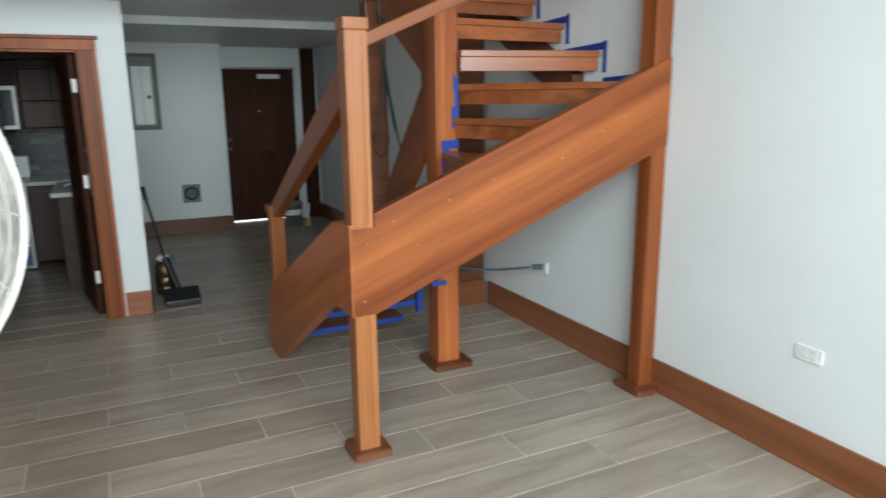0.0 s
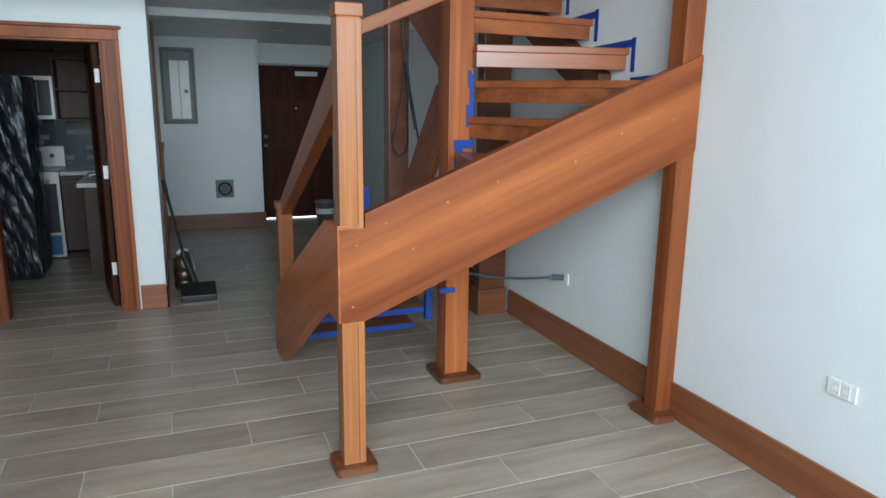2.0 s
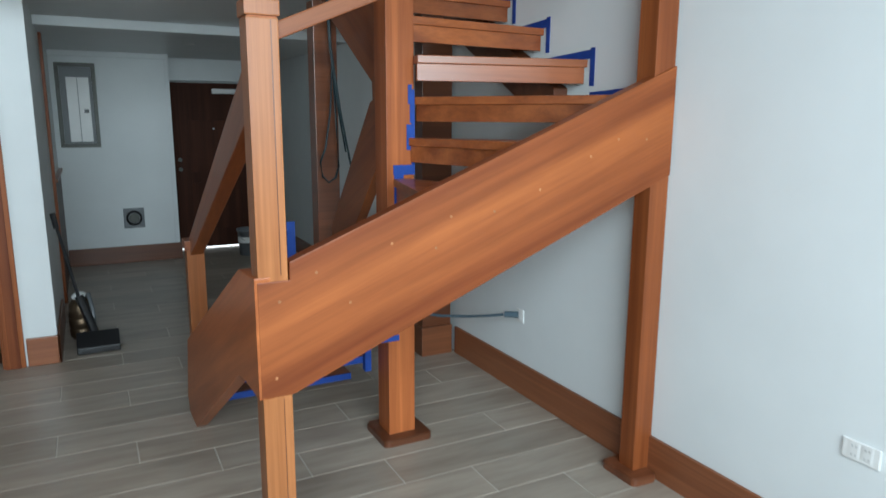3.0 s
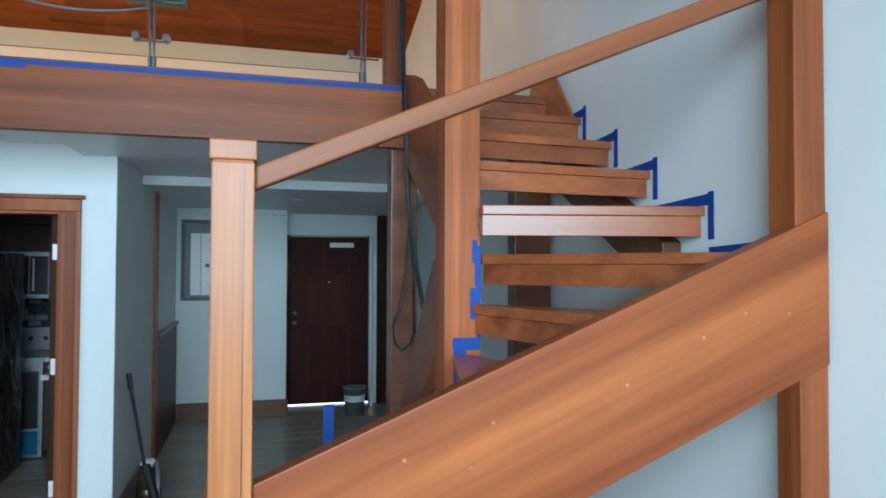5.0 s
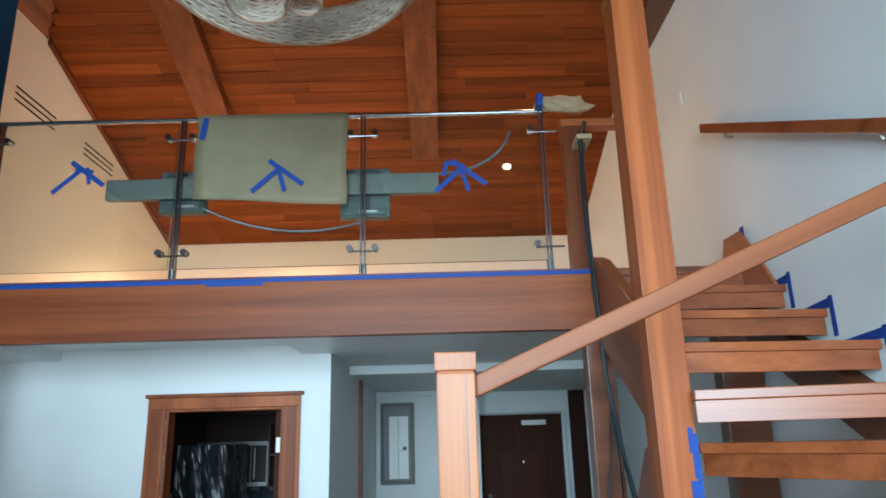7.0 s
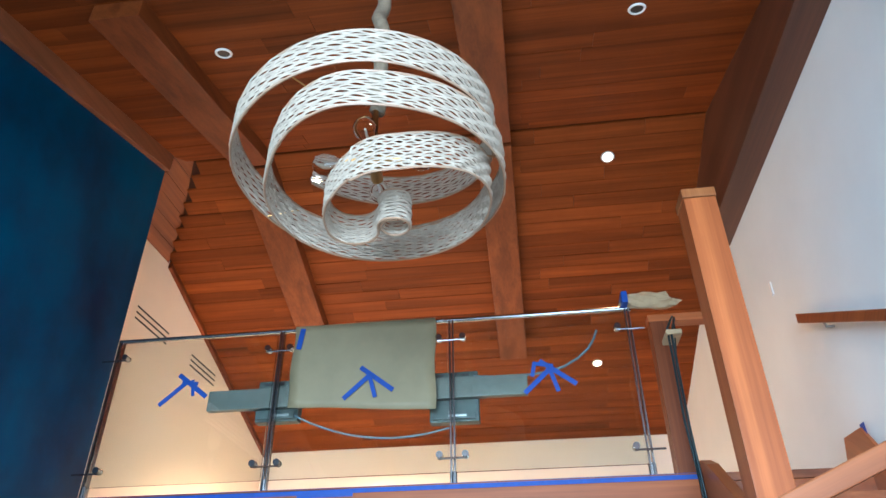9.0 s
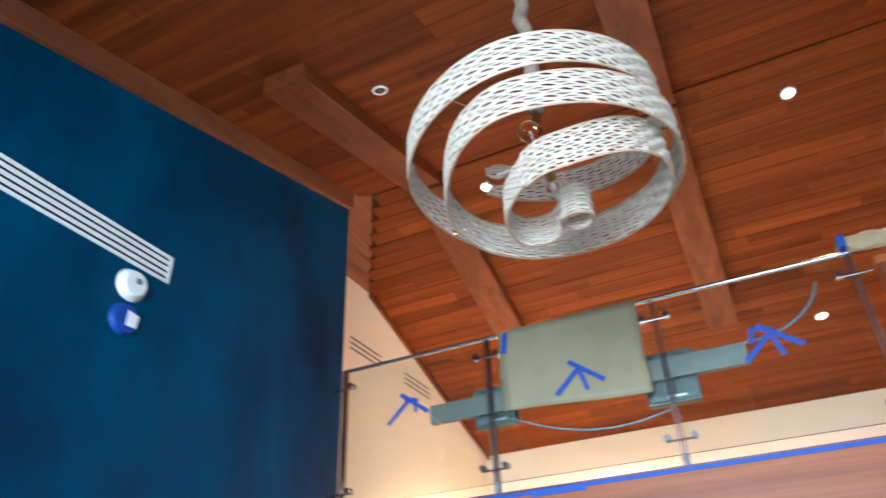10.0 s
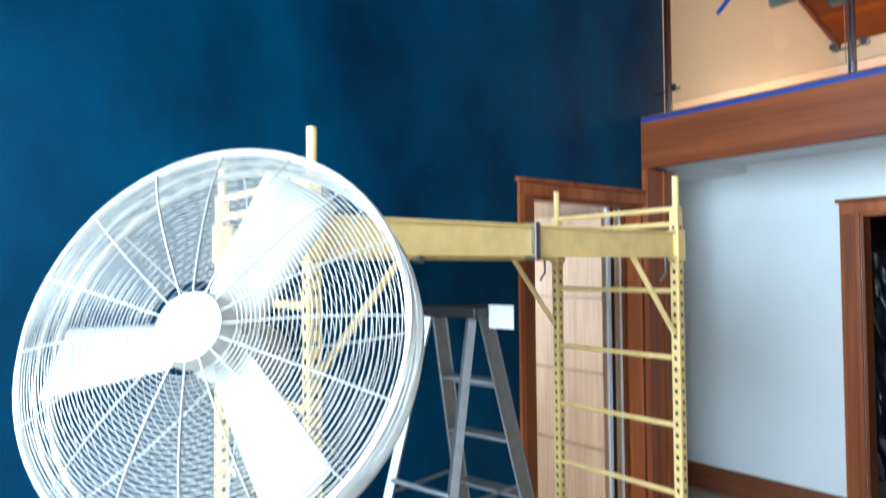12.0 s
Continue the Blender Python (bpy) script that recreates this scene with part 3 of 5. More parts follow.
# dark base plates and joints; also sapele with the loft's shade coloured in
W_PLATE_SHADE = wood("sapele base plate and shaded sapele", (0.10, 0.032, 0.014), (0.20, 0.068, 0.03), "x", rough=0.3)
FY0, FY1 = 2.995, 3.055
part("stringer_front", skew(prism([(1.397, 1.122), (1.397, 0.712), (1.508, 0.712), (3.188, 1.424), (3.188, 1.888), (1.508, 1.184), (1.508, 1.122)], FY0, FY1, "y", 0.004)), W_STR, stair, "broad front stringer board with dark figure")
nw = part("newel", box((1.402, 3.0, 0.03), (1.504, 3.102, 1.972), 0.004), W_NEWEL, stair, "laminated pale red-brown newel post")
part("newel_cap", boxes([((1.397, 2.995, 1.976), (1.509, 3.107, 2.026))], 0.004), W_NEWEL, nw)
part("groove", box((1.478, 2.9985, 1.14), (1.481, 3.003, 1.966)), W_PLATE_SHADE, nw, "fine dark joint line")
part("groove", box((1.472, 2.9985, 0.06), (1.4745, 3.003, 0.70)), W_PLATE_SHADE, nw, "fine dark joint line")
part("newel_neck", boxes([((1.406, 3.004, 1.968), (1.500, 3.098, 1.980))]), W_STR, nw)


def plate(x0, x1, y0, y1, h=0.038):
    bm = box((x0, y0, 0), (x1, y1, h))
    vert = [e for e in bm.edges if abs(e.verts[0].co.z - e.verts[1].co.z) > h * 0.5]
    bmesh.ops.bevel(bm, geom=vert, offset=0.028, segments=4, affect="EDGES", profile=0.5)
    bmesh.ops.bevel(bm, geom=[e for e in bm.edges if e.verts[0].co.z > h * 0.9 and e.verts[1].co.z > h * 0.9], offset=0.006, segments=2, affect="EDGES")
    return bm


part("base_plate", plate(1.362, 1.552, 2.955, 3.148), W_PLATE_SHADE, stair, "dark base plate with rounded corners")
wp = part("wall_post", skew(box((3.076, 3.004, 1.80), (3.186, 3.115, 4.60), 0.004)), W_Z, stair, "tall red-brown post against the wall")
part("wall_post_foot", skew(box((3.092, 3.008, 0.03), (3.194, 3.105, 1.52), 0.004)), W_Z, stair, "lower length of the post under the stringer")
# stringer wood darkened by colour for the shade below the treads
part("stringer_wall", prism([(3.70, 1.745), (3.88, 1.685), (4.93, 2.262), (4.93, 2.47), (3.70, 1.82)], 3.10, 3.188, "x", 0.004), W_PLATE_SHADE, stair, "wall stringer under the upper treads, shade put into its dark colour")
PLUG = wood("pale plug", (0.36, 0.15, 0.06), (0.46, 0.20, 0.09), "z")
for px, pz in ((2.056, 1.19), (2.118, 1.304), (2.304, 1.313), (2.51, 1.388), (2.753, 1.514), (2.892, 1.582), (3.042, 1.58), (1.72, 1.02), (1.60, 1.14), (1.88, 1.22), (1.45, 0.78), (1.47, 1.05)):
    py = FY0 - 0.042 * (px - 1.46) / 1.74
    part("plug", rod((px, py - 0.0012, pz), (px, py + 0.004, pz), 0.0055, 8), PLUG, stair)
part("base_plate", skew(plate(3.035, 3.178, 2.935, 3.165)), W_PLATE_SHADE, stair, "dark base plate with rounded corners")
col = part("column", box((CX - 0.073, CY - 0.073, 0.03), (CX + 0.073, CY + 0.073, 3.70), 0.004), W_Z, stair, "square red-brown central column")
part("column_cap", box((CX - 0.077, CY - 0.077, 3.704), (CX + 0.077, CY + 0.077, 3.752), 0.004), W_NEWEL, col)
part("base_plate", plate(CX - 0.125, CX + 0.145, CY - 0.141, CY + 0.135), W_PLATE_SHADE, stair, "dark base plate with rounded corners")
# the landing's shade is coloured into this post
part("back_post", box((2.94, 4.93, 0.0), (3.164, 5.05, 2.535), 0.004), W_PLATE_SHADE, stair, "post under the landing, shade put into its dark red-brown colour")
part("back_post_base", box((2.925, 4.905, 0), (3.164, 5.06, 0.21), 0.005), W_BASEX, stair)
# side outer stringer of the first flight, low newel


def splay(bm):
    """The first flight widens a little towards the floor."""
    for v in bm.verts:
        v.co.x -= 0.045 * (v.co.y - 3.12) / 1.56
    return bm


part("stringer_side", splay(prism([(2.998, 1.137), (3.23, 1.125), (4.60, 0.46), (4.72, 0.10), (4.68, 0.0), (4.46, 0.0), (3.32, 0.69), (3.2, 0.708), (2.998, 0.708)], 1.385, 1.44, "x", 0.004)), W_STL, stair, "shaded side stringer board")
ln = part("low_newel", box((1.364, 4.56, 0.30), (1.455, 4.655, 0.965), 0.004), W_NEWEL, stair, "short newel post at the foot of the flight")
part("low_newel_cap", box((1.355, 4.55, 0.966), (1.46, 4.665, 1.015), 0.003), W_RAILL, ln)
part("handrail_side", splay(prism([(3.104, 1.875), (3.104, 1.685), (4.56, 0.935), (4.64, 0.995)], 1.425, 1.49, "x", 0.005)), W_RAILL, stair, "sloping side handrail")
part("handrail_front", skew(prism([(1.505, 1.907), (1.505, 1.966), (3.195, 2.690), (3.195, 2.625)], 3.03, 3.09, "y", 0.005)), W_RAIL, stair, "sloping front handrail")
# inner stringers each side of the column
part("stringer_inner_upper", prism([(YB + 0.10, ZL + 0.05), (YB - 0.02, ZL + 0.065), (YB - 0.16, ZL + 0.01), (3.99, 2.20), (3.99, 1.45), (4.20, 1.58), (4.22, 1.85), (YB + 0.10, 2.36)], 2.30, 2.36, "x", 0.004), W_STU, stair, "inner stringer rising to the loft")
part("stringer_inner_lower", prism([(3.99, 1.78), (4.10, 1.74), (4.78, 1.0), (4.78, 0.62), (3.99, 1.44)], 2.24, 2.295, "x", 0.004), W_STL, stair, "inner stringer of the lower flight")
# darker wood stands in for the shade under the loft
part("loft_support", box((2.235, 5.02, 0.0), (2.385, 5.15, 2.374), 0.004), W_PLATE_SHADE, stair, "post under the loft corner, shade put into its dark colour")

# ---- wall handrail of the upper flight ----
wr = thing("wall_handrail", "slim dark red-brown wall-mounted handrail", "handrail", (3.14, 3.8, 3.0))
part("rail", prism([(5.175, 3.642), (5.175, 3.707), (3.13, 2.740), (3.13, 2.675)], 3.105, 3.150, "x", 0.006), W_RAILL, wr)
for y in (3.6, 4.9):
    z = 2.68 + (y - 3.13) * 0.473
    part("bracket", tube([(3.183, y, z - 0.03), (3.14, y, z - 0.03), (3.13, y, z + 0.01)], 0.008), STEEL, wr)

# ---- glass railing of the loft ----
rl = thing("glass_railing", "glass loft railing on slim steel posts", "railing", (0.5, YG, ZL))
PX = (-1.292, -0.155, 0.968, 2.080)
ZT = 3.775
for x0, x1 in zip(PX, PX[1:]):
    g = part("glass_panel", box((x0 + 0.02, YG - 0.006, ZL + 0.09), (x1 - 0.02, YG + 0.006, ZT - 0.02), 0.002), GLASS, rl, "clear tempered glass panel")
    g.visible_shadow = False
for x in PX:
    ps = part("post", boxes([((x - 0.016, YG + 0.008, ZL + 0.006), (x - 0.005, YG + 0.05, ZT)), ((x + 0.005, YG + 0.008, ZL + 0.006), (x + 0.016, YG + 0.05, ZT))], 0.002), CHROME, rl, "twin-bar brushed steel post")
    for z in (ZL + 0.17, ZT - 0.15):
        bm = rod((x - 0.085, YG - 0.012, z), (x + 0.085, YG - 0.012, z), 0.006, 8)
        for s in (-0.075, 0.075):
            if PX[0] <= x + s <= PX[-1]:
                add_rod(bm, (x + s, YG - 0.03, z + 0.02), (x + s, YG + 0.03, z + 0.02), 0.020, 12)
        part("clamp", bm, CHROME, ps, "polished steel glass clamp")
    part("foot", rod((x, YG + 0.028, ZL + 0.006), (x, YG + 0.028, ZL + 0.10), 0.022, 12), CHROME, ps)
part("top_rail", rod((PX[0] - 0.02, YG + 0.028, ZT + 0.005), (PX[-1] + 0.03, YG + 0.028, ZT + 0.005), 0.016, 12), CHROME, rl, "round steel top rail")
lp = thing("loft_newel", "red-brown loft post with a short level rail", "post", (2.26, YG, ZL))
part("post", box((2.205, YG - 0.01, ZL + 0.004), (2.315, YG + 0.10, 3.665), 0.004), W_Z, lp)
part("rail", box((2.20, YG, 3.666), (2.61, YG + 0.09, 3.716), 0.004), W_X, lp)

# masking on the glass: paper, crosses of tape, the stored track behind
pp = thing("masking_paper", "olive-grey paper draped over the middle glass panel", "paper", (0.42, YG, ZT))
bm = bmesh.new()
nx, nz = 14, 12
grid = {}
for i in range(nx + 1):
    for j in range(nz + 1):
        u, v = i / nx, j / nz
        x = -0.056 + 0.928 * u + 0.006 * math.sin(9 * v)
        z = ZT + 0.012 - (0.552 + 0.055 * u) * v + 0.006 * math.sin(6.0 * u) * v
        y = YG - 0.016 - 0.006 * math.sin(5 * u + 3 * v) * v
        grid[i, j] = bm.verts.new((x, y, z))
for i in range(nx):
    for j in range(nz):
        bm.faces.new((grid[i, j], grid[i + 1, j], grid[i + 1, j + 1], grid[i, j + 1]))
sheet = part("sheet", bm, PAPER, pp, smooth=True)
sol = sheet.modifiers.new("thick", "SOLIDIFY")
sol.thickness = 0.0015


def strip(a, b, w, y, mat, parent, name="strip"):
    a, b = Vector((a[0], y, a[1])), Vector((b[0], y, b[1]))
    d = (b - a).normalized()
    n = Vector((-d.z, 0, d.x)) * (w / 2)
    bm = bmesh.new()
    q = [a + n, b + n, b - n, a - n]
    lo = [bm.verts.new(p) for p in q]
    hi = [bm.verts.new(p + Vector((0, -0.0012, 0))) for p in q]
    bm.faces.new(lo)
    bm.faces.new(hi[::-1])
    for i in range(4):
        bm.faces.new((lo[i], hi[i], hi[(i + 1) % 4], lo[(i + 1) % 4]))
    return part(name, bm, mat, parent)


for cx, cz, k in ((-0.76, 3.40, 0), (0.45, 3.37, 1), (1.56, 3.35, 2)):
    yk = YG - (0.026 if k == 1 else 0.008)
    tx = thing("tape_cross", "crossed strips of blue painter's tape on the glass", "tape", (cx, YG, cz), "tape crosses")
    strip((cx - 0.15, cz - 0.10), (cx + 0.02, cz + 0.055), 0.030, yk, TAPE, tx)
    strip((cx - 0.05, cz + 0.10), (cx + 0.16, cz - 0.06), 0.030, yk - 0.0015, TAPE, tx)
    if k == 0:
        strip((cx - 0.02, cz + 0.05), (cx + 0.09, cz + 0.03), 0.026, yk - 0.003, TAPE, tx)
        strip((cx + 0.05, cz + 0.06), (cx + 0.07, cz - 0.05), 0.022, yk - 0.004, TAPE, tx)
    if k:
        strip((cx + 0.0, cz + 0.07), (cx + 0.05, cz - 0.10), 0.026, yk - 0.003, TAPE, tx)
    if k == 2:
        strip((cx - 0.10, cz + 0.0), (cx - 0.08, cz + 0.09), 0.024, yk - 0.003, TAPE, tx)
        strip((cx - 0.09, cz + 0.085), (cx + 0.03, cz + 0.06), 0.024, yk - 0.004, TAPE, tx)
tw = thing("tape_patch", "small tag of blue tape at the paper's top corner", "tape", (-0.02, YG, 3.70))
strip((0.0, 3.765), (-0.02, 3.62), 0.035, YG - 0.026, TAPE, tw)
mt = thing("gate_motor_arm", "grey steel operator arm propped behind the glass", "machine arm", (0.5, YG + 0.12, ZL))
part("arm", box((-0.61, YG + 0.045, 3.265), (1.43, YG + 0.095, 3.395), 0.004), GALV, mt)
CLAMP = plain("dark grey-green cast housing", (0.035, 0.046, 0.044), 0.5, vary=0.2, scale=20)
for x0, x1, z0, z1 in ((-0.30, -0.02, 3.19, 3.46), (0.82, 1.125, 3.13, 3.45)):
    hs = part("housing", boxes([((x0, YG + 0.0955, z0), (x1, YG + 0.17, z1)), ((x0 + 0.02, YG + 0.075, z0 + 0.012), (x1 - 0.02, YG + 0.0950, z0 + 0.05))], 0.006), CLAMP, mt, "dark grey-green clamp housing")
    part("latch", box((x0 + 0.12, YG + 0.066, z0 + 0.025), (x0 + 0.23, YG + 0.0745, z0 + 0.040), 0.003), STEEL, hs)
    for k in range(3):
        part("slot", box((x0 + 0.04 + k * 0.08, YG + 0.090, z1 - 0.035), (x0 + 0.09 + k * 0.08, YG + 0.0950, z1 - 0.015), 0.002), BLACK_PL, hs)
cb = thing("grey_cable", "thin grey cable sagging behind the glass", "cable", (0.5, YG + 0.1, 3.1))
part("cable", tube(sag((-0.03, YG + 0.06, 3.21), (0.95, YG + 0.07, 3.09), 0.10, 24), 0.006), CORD, cb, "", True)
c2 = thing("teal_cable", "teal cable rising to the railing corner", "cable", (1.6, YG + 0.1, 3.4))
part("cable", tube([(1.1, YG + 0.06, 3.40), (1.28, YG + 0.06, 3.385), (1.42, YG + 0.06, 3.388), (1.55, YG + 0.06, 3.40), (1.66, YG + 0.06, 3.43), (1.75, YG + 0.06, 3.48), (1.82, YG + 0.06, 3.54), (1.86, YG + 0.06, 3.60), (1.885, YG + 0.06, 3.66)], 0.008), CORD, c2, "", True)
bg = thing("paper_bag", "crumpled brown paper wrapped on the railing end", "paper", (2.23, YG, 3.78))
bm = bmesh.new()
bmesh.ops.create_icosphere(bm, subdivisions=3, radius=1)
for v in bm.verts:
    n = noise.noise(v.co * 2.1) * 0.35 + noise.noise(v.co * 5) * 0.15
    v.co = Vector((2.23 + v.co.x * 0.17 * (1 + n), YG - 0.02 + v.co.y * 0.06 * (1 + n), 3.80 + v.co.z * 0.055 * (1 + n) - 0.12 * (v.co.x * 0.17)))
part("wrapping", bm, TANPAPER, bg)
part("tape_band", box((2.05, YG - 0.07, 3.78), (2.09, YG + 0.06, 3.86), 0.01), TAPE, bg)

# grilles and fittings on the walls
def grille(name, label, x, y0, y1, z0, z1, slots, mat, sgn=1):
    g = thing(name, label, "air grille", (x, (y0 + y1) / 2, (z0 + z1) / 2))
    f = 0.018
    part("frame", boxes([((x, y0, z0), (x + 0.012 * sgn, y1, z0 + f)), ((x, y0, z1 - f), (x + 0.012 * sgn, y1, z1)), ((x, y0, z0 + f), (x + 0.012 * sgn, y0 + f, z1 - f)), ((x, y1 - f, z0 + f), (x + 0.012 * sgn, y1, z1 - f))], 0.002), mat, g)
    part("backing", box((x, y0 + f, z0 + f), (x + 0.002, y1 - f, z1 - f)), BLACK_PL, g)
    h = (z1 - z0 - 2 * f) / (slots * 2 - 1)
    for i in range(1, slots):
        zc = z0 + f + (2 * i - 0.5) * h
        part("slat", box((x + 0.003, y0 + f, zc - h * 0.55), (x + 0.010, y1 - f, zc + h * 0.55), 0.001), mat, g)
    return g


grille("wall_grille", "long white linear air grille on the blue wall", XB + 0.001, 2.112, 3.445, 3.765, 3.935, 4, WHITE_PL)
for y0 in (6.08, 7.16):
    gv = thing("slot_vent", "three dark slots of a linear air outlet in the cream wall", "air vent", (XG, y0, 4.5))
    for i in range(3):
        part("slot", box((XG + 0.001, y0, 4.50 + i * 0.055), (XG + 0.004, y0 + 0.58, 4.516 + i * 0.055)), BLACK_PL, gv)
dt = thing("smoke_detector", "round white smoke detector below the grille", "detector", (XB, 3.215, 3.64))
bm = bmesh.new()
bmesh.ops.create_cone(bm, cap_ends=True, segments=28, radius1=0.092, radius2=0.068, depth=0.045, matrix=Matrix.Translation((XB + 0.024, 3.215, 3.645)) @ Matrix.Rotation(radians(90), 4, "Y"))
part("body", bm, WHITE_PL, dt)
part("button", rod((XB + 0.046, 3.225, 3.66), (XB + 0.052, 3.225, 3.66), 0.018, 14), GREY_PL, dt)
d2 = thing("masked_junction", "round wall fitting masked with blue tape", "wall fitting", (XB, 3.215, 3.45))
bm = bmesh.new()
bmesh.ops.create_cone(bm, cap_ends=True, segments=24, radius1=0.088, radius2=0.076, depth=0.03, matrix=Matrix.Translation((XB + 0.016, 3.215, 3.445)) @ Matrix.Rotation(radians(90), 4, "Y"))
part("cover", bm, TAPE, d2)
part("opening", prism([(3.215, 3.405), (3.278, 3.41), (3.285, 3.48), (3.215, 3.49)], XB + 0.0315, XB + 0.035, "x"), WHITE_PL, d2)


SLOT = plain("shaded plastic slot", (0.36, 0.36, 0.36), 0.5)


def outlet(at, wide, tall, gangs):
    o = thing("wall_outlet", "white plastic double wall socket plate" if gangs > 1 else "white plastic wall socket plate", "outlet", at)
    x, y, z = at
    part("plate", box((x - 0.008, y - wide / 2, z - tall / 2), (x - 0.0005, y + wide / 2, z + tall / 2), 0.003), WHITE_PL, o)
    for i in range(gangs):
        yc = y + (i - (gangs - 1) / 2) * 0.046
        s = part("socket", box((x - 0.010, yc - 0.017, z - 0.032), (x - 0.008, yc + 0.017, z + 0.032), 0.001), WHITE_PL, o)
        for dz in (-0.016, 0.016):
            part("slot", boxes([((x - 0.0108, yc - 0.008, z + dz - 0.005), (x - 0.0098, yc - 0.005, z + dz + 0.005)), ((x - 0.0108, yc + 0.005, z + dz - 0.005), (x - 0.0098, yc + 0.008, z + dz + 0.005))]), SLOT, s)


outlet((XR, 2.013, 0.548), 0.13, 0.07, 2)
outlet((XR, 4.09, 0.485), 0.07, 0.08, 1)
pc = thing("extension_cord", "blue-grey cord with a plug in the wall socket", "cable", (3.08, 4.2, 0.4))
part("plug", rod((XR - 0.012, 4.10, 0.49), (XR - 0.07, 4.16, 0.485), 0.020, 10), CORD, pc)
part("cord", tube([(3.115, 4.16, 0.485), (3.08, 4.23, 0.465), (3.0, 4.38, 0.43), (2.88, 4.53, 0.41), (2.7, 4.7, 0.42), (2.40, 5.0, 0.45)], 0.009), CORD, pc)
wb = thing("wire_stub", "small capped wire stub on the wall", "wall fitting", (XR, 5.64, 4.13))
part("stub", box((XR - 0.01, 5.62, 4.08), (XR - 0.001, 5.66, 4.18), 0.004), WHITE_PL, wb)

# tape at the tread ends
tt = thing("tread_tape", "blue painter's tape stepped round the tread ends on the wall", "tape", (XR, 4.1, 2.3))
for k in range(9, 14):
    z, ya, yb = tz(k), OUT[k][1], OUT[k + 1][1]
    if k == 9:
        ya = 3.15
    x0, x1 = XR - 0.0035, XR - 0.001
    part("strip", prism([(ya - 0.02, z + 0.004), (yb - 0.015, z + 0.004), (yb - 0.015, z + 0.030), (ya - 0.02, z + 0.048)], x0, x1, "x"), TAPE, tt)
    if k > 9:
        part("strip", box((x0 - 0.001, ya - 0.045, z - 0.13), (x1, ya - 0.012, z + 0.056)), TAPE, tt)
part("strip", box((XR - 0.040, YB - 0.05, ZL + 0.02), (XR - 0.0365, YB + 0.0, ZL + 0.22)), TAPE, tt)
ct = thing("column_tape", "blue tape stepped up the column's edge", "tape", (CX, CY - 0.09, 1.5))
for n, (x0, x1, z0, z1) in enumerate(((0.050, 0.075, 1.64, 1.80), (0.040, 0.060, 1.73, 1.822), (0.032, 0.066, 1.51, 1.633), (0.058, 0.075, 1.43, 1.66), (-0.040, 0.075, 1.390, 1.438), (-0.036, 0.014, 1.20, 1.40))):
    part("strip", box((CX + x0, CY - 0.0756 - 0.0004 * n, z0), (CX + x1, CY - 0.0735, z1)), TAPE, ct)
part("strip", boxes([((CX - 0.12, CY - 0.088, 0.55), (CX - 0.02, CY - 0.086, 0.58))]), TAPE, ct)
lt = thing("lower_tape", "blue tape along the back edges of the lower treads", "tape", (1.6, 4.2, 0.3))
part("strip", box((1.43, 4.358, tz(1) - 0.034), (2.20, 4.366, tz(1) + 0.002)), TAPE, lt)
part("strip", box((1.43, 4.078, tz(2) - 0.034), (2.20, 4.086, tz(2) + 0.002)), TAPE, lt)
part("strip", box((2.17, 4.04, 0.32), (2.205, 4.08, 0.60)), TAPE, lt)
part("strip", box((1.775, 4.05, 0.93), (1.817, 4.053, 1.16)), TAPE, lt)

# ceiling downlights
def downlight(x, y, lit):
    z = roof(y)
    sl = math.atan(S1 if y < YR else -S2)
    d = thing("downlight", "lit warm recessed downlight" if lit else "unlit recessed downlight with a white ring", "downlight", (x, y, z), "ceiling downlights")
    rot = Matrix.Translation((x, y, z)) @ Matrix.Rotation(sl, 4, "X")
    bm = bmesh.new()
    tub = add_tube(bm, [(0.046 * math.cos(a), 0.046 * math.sin(a), -0.003) for a in (2 * math.pi * i / 24 for i in range(24))], 0.009, 6, True)
    bm.transform(rot)
    part("ring", bm, WHITE_PL, d, smooth=True)
    bm = bmesh.new()
    bmesh.ops.create_circle(bm, cap_ends=True, segments=20, radius=0.040, matrix=Matrix.Translation((0, 0, -0.0055)))
    bm.transform(rot)
    part("lens", bm, LAMP_ON if lit else BLACK_PL, d)
    if lit:
        nrm = rot.to_3x3() @ Vector((0, 0, -1))
        p = Vector((x, y, z)) + nrm * 0.03
        spot("downlight_lamp", p, p + Vector((0, 0, -1)), (600 if x < 1 else 130) if y > 7 else 45, WARM, (125 if x < 1 else 85) if y > 7 else 80)


for x, y, lit in ((-0.34, 3.95, False), (2.26, 3.97, False), (2.24, 5.67, True), (-0.245, 5.64, True), (2.19, 8.1, True), (-0.245, 8.1, True)):
    downlight(x, y, lit)
for x, y in ((1.75, 5.9), (1.9, 8.0)):
    d = thing("soffit_light", "small white flush light in the soffit", "downlight", (x, y, 2.41), "soffit lights")
    part("ring", lathe([(0.05, 0.0), (0.055, -0.006), (0.02, -0.008)], (x, y, 2.419 if y < 7 else 2.359), 20), WHITE_PL, d)

# ---- spiral rattan chandelier ----
chand = thing("chandelier", "large spiral chandelier of woven pale rattan ribbon", "chandelier", (0.90, 3.13, 3.5))
HC = Vector((0.90, 3.13, 3.52))


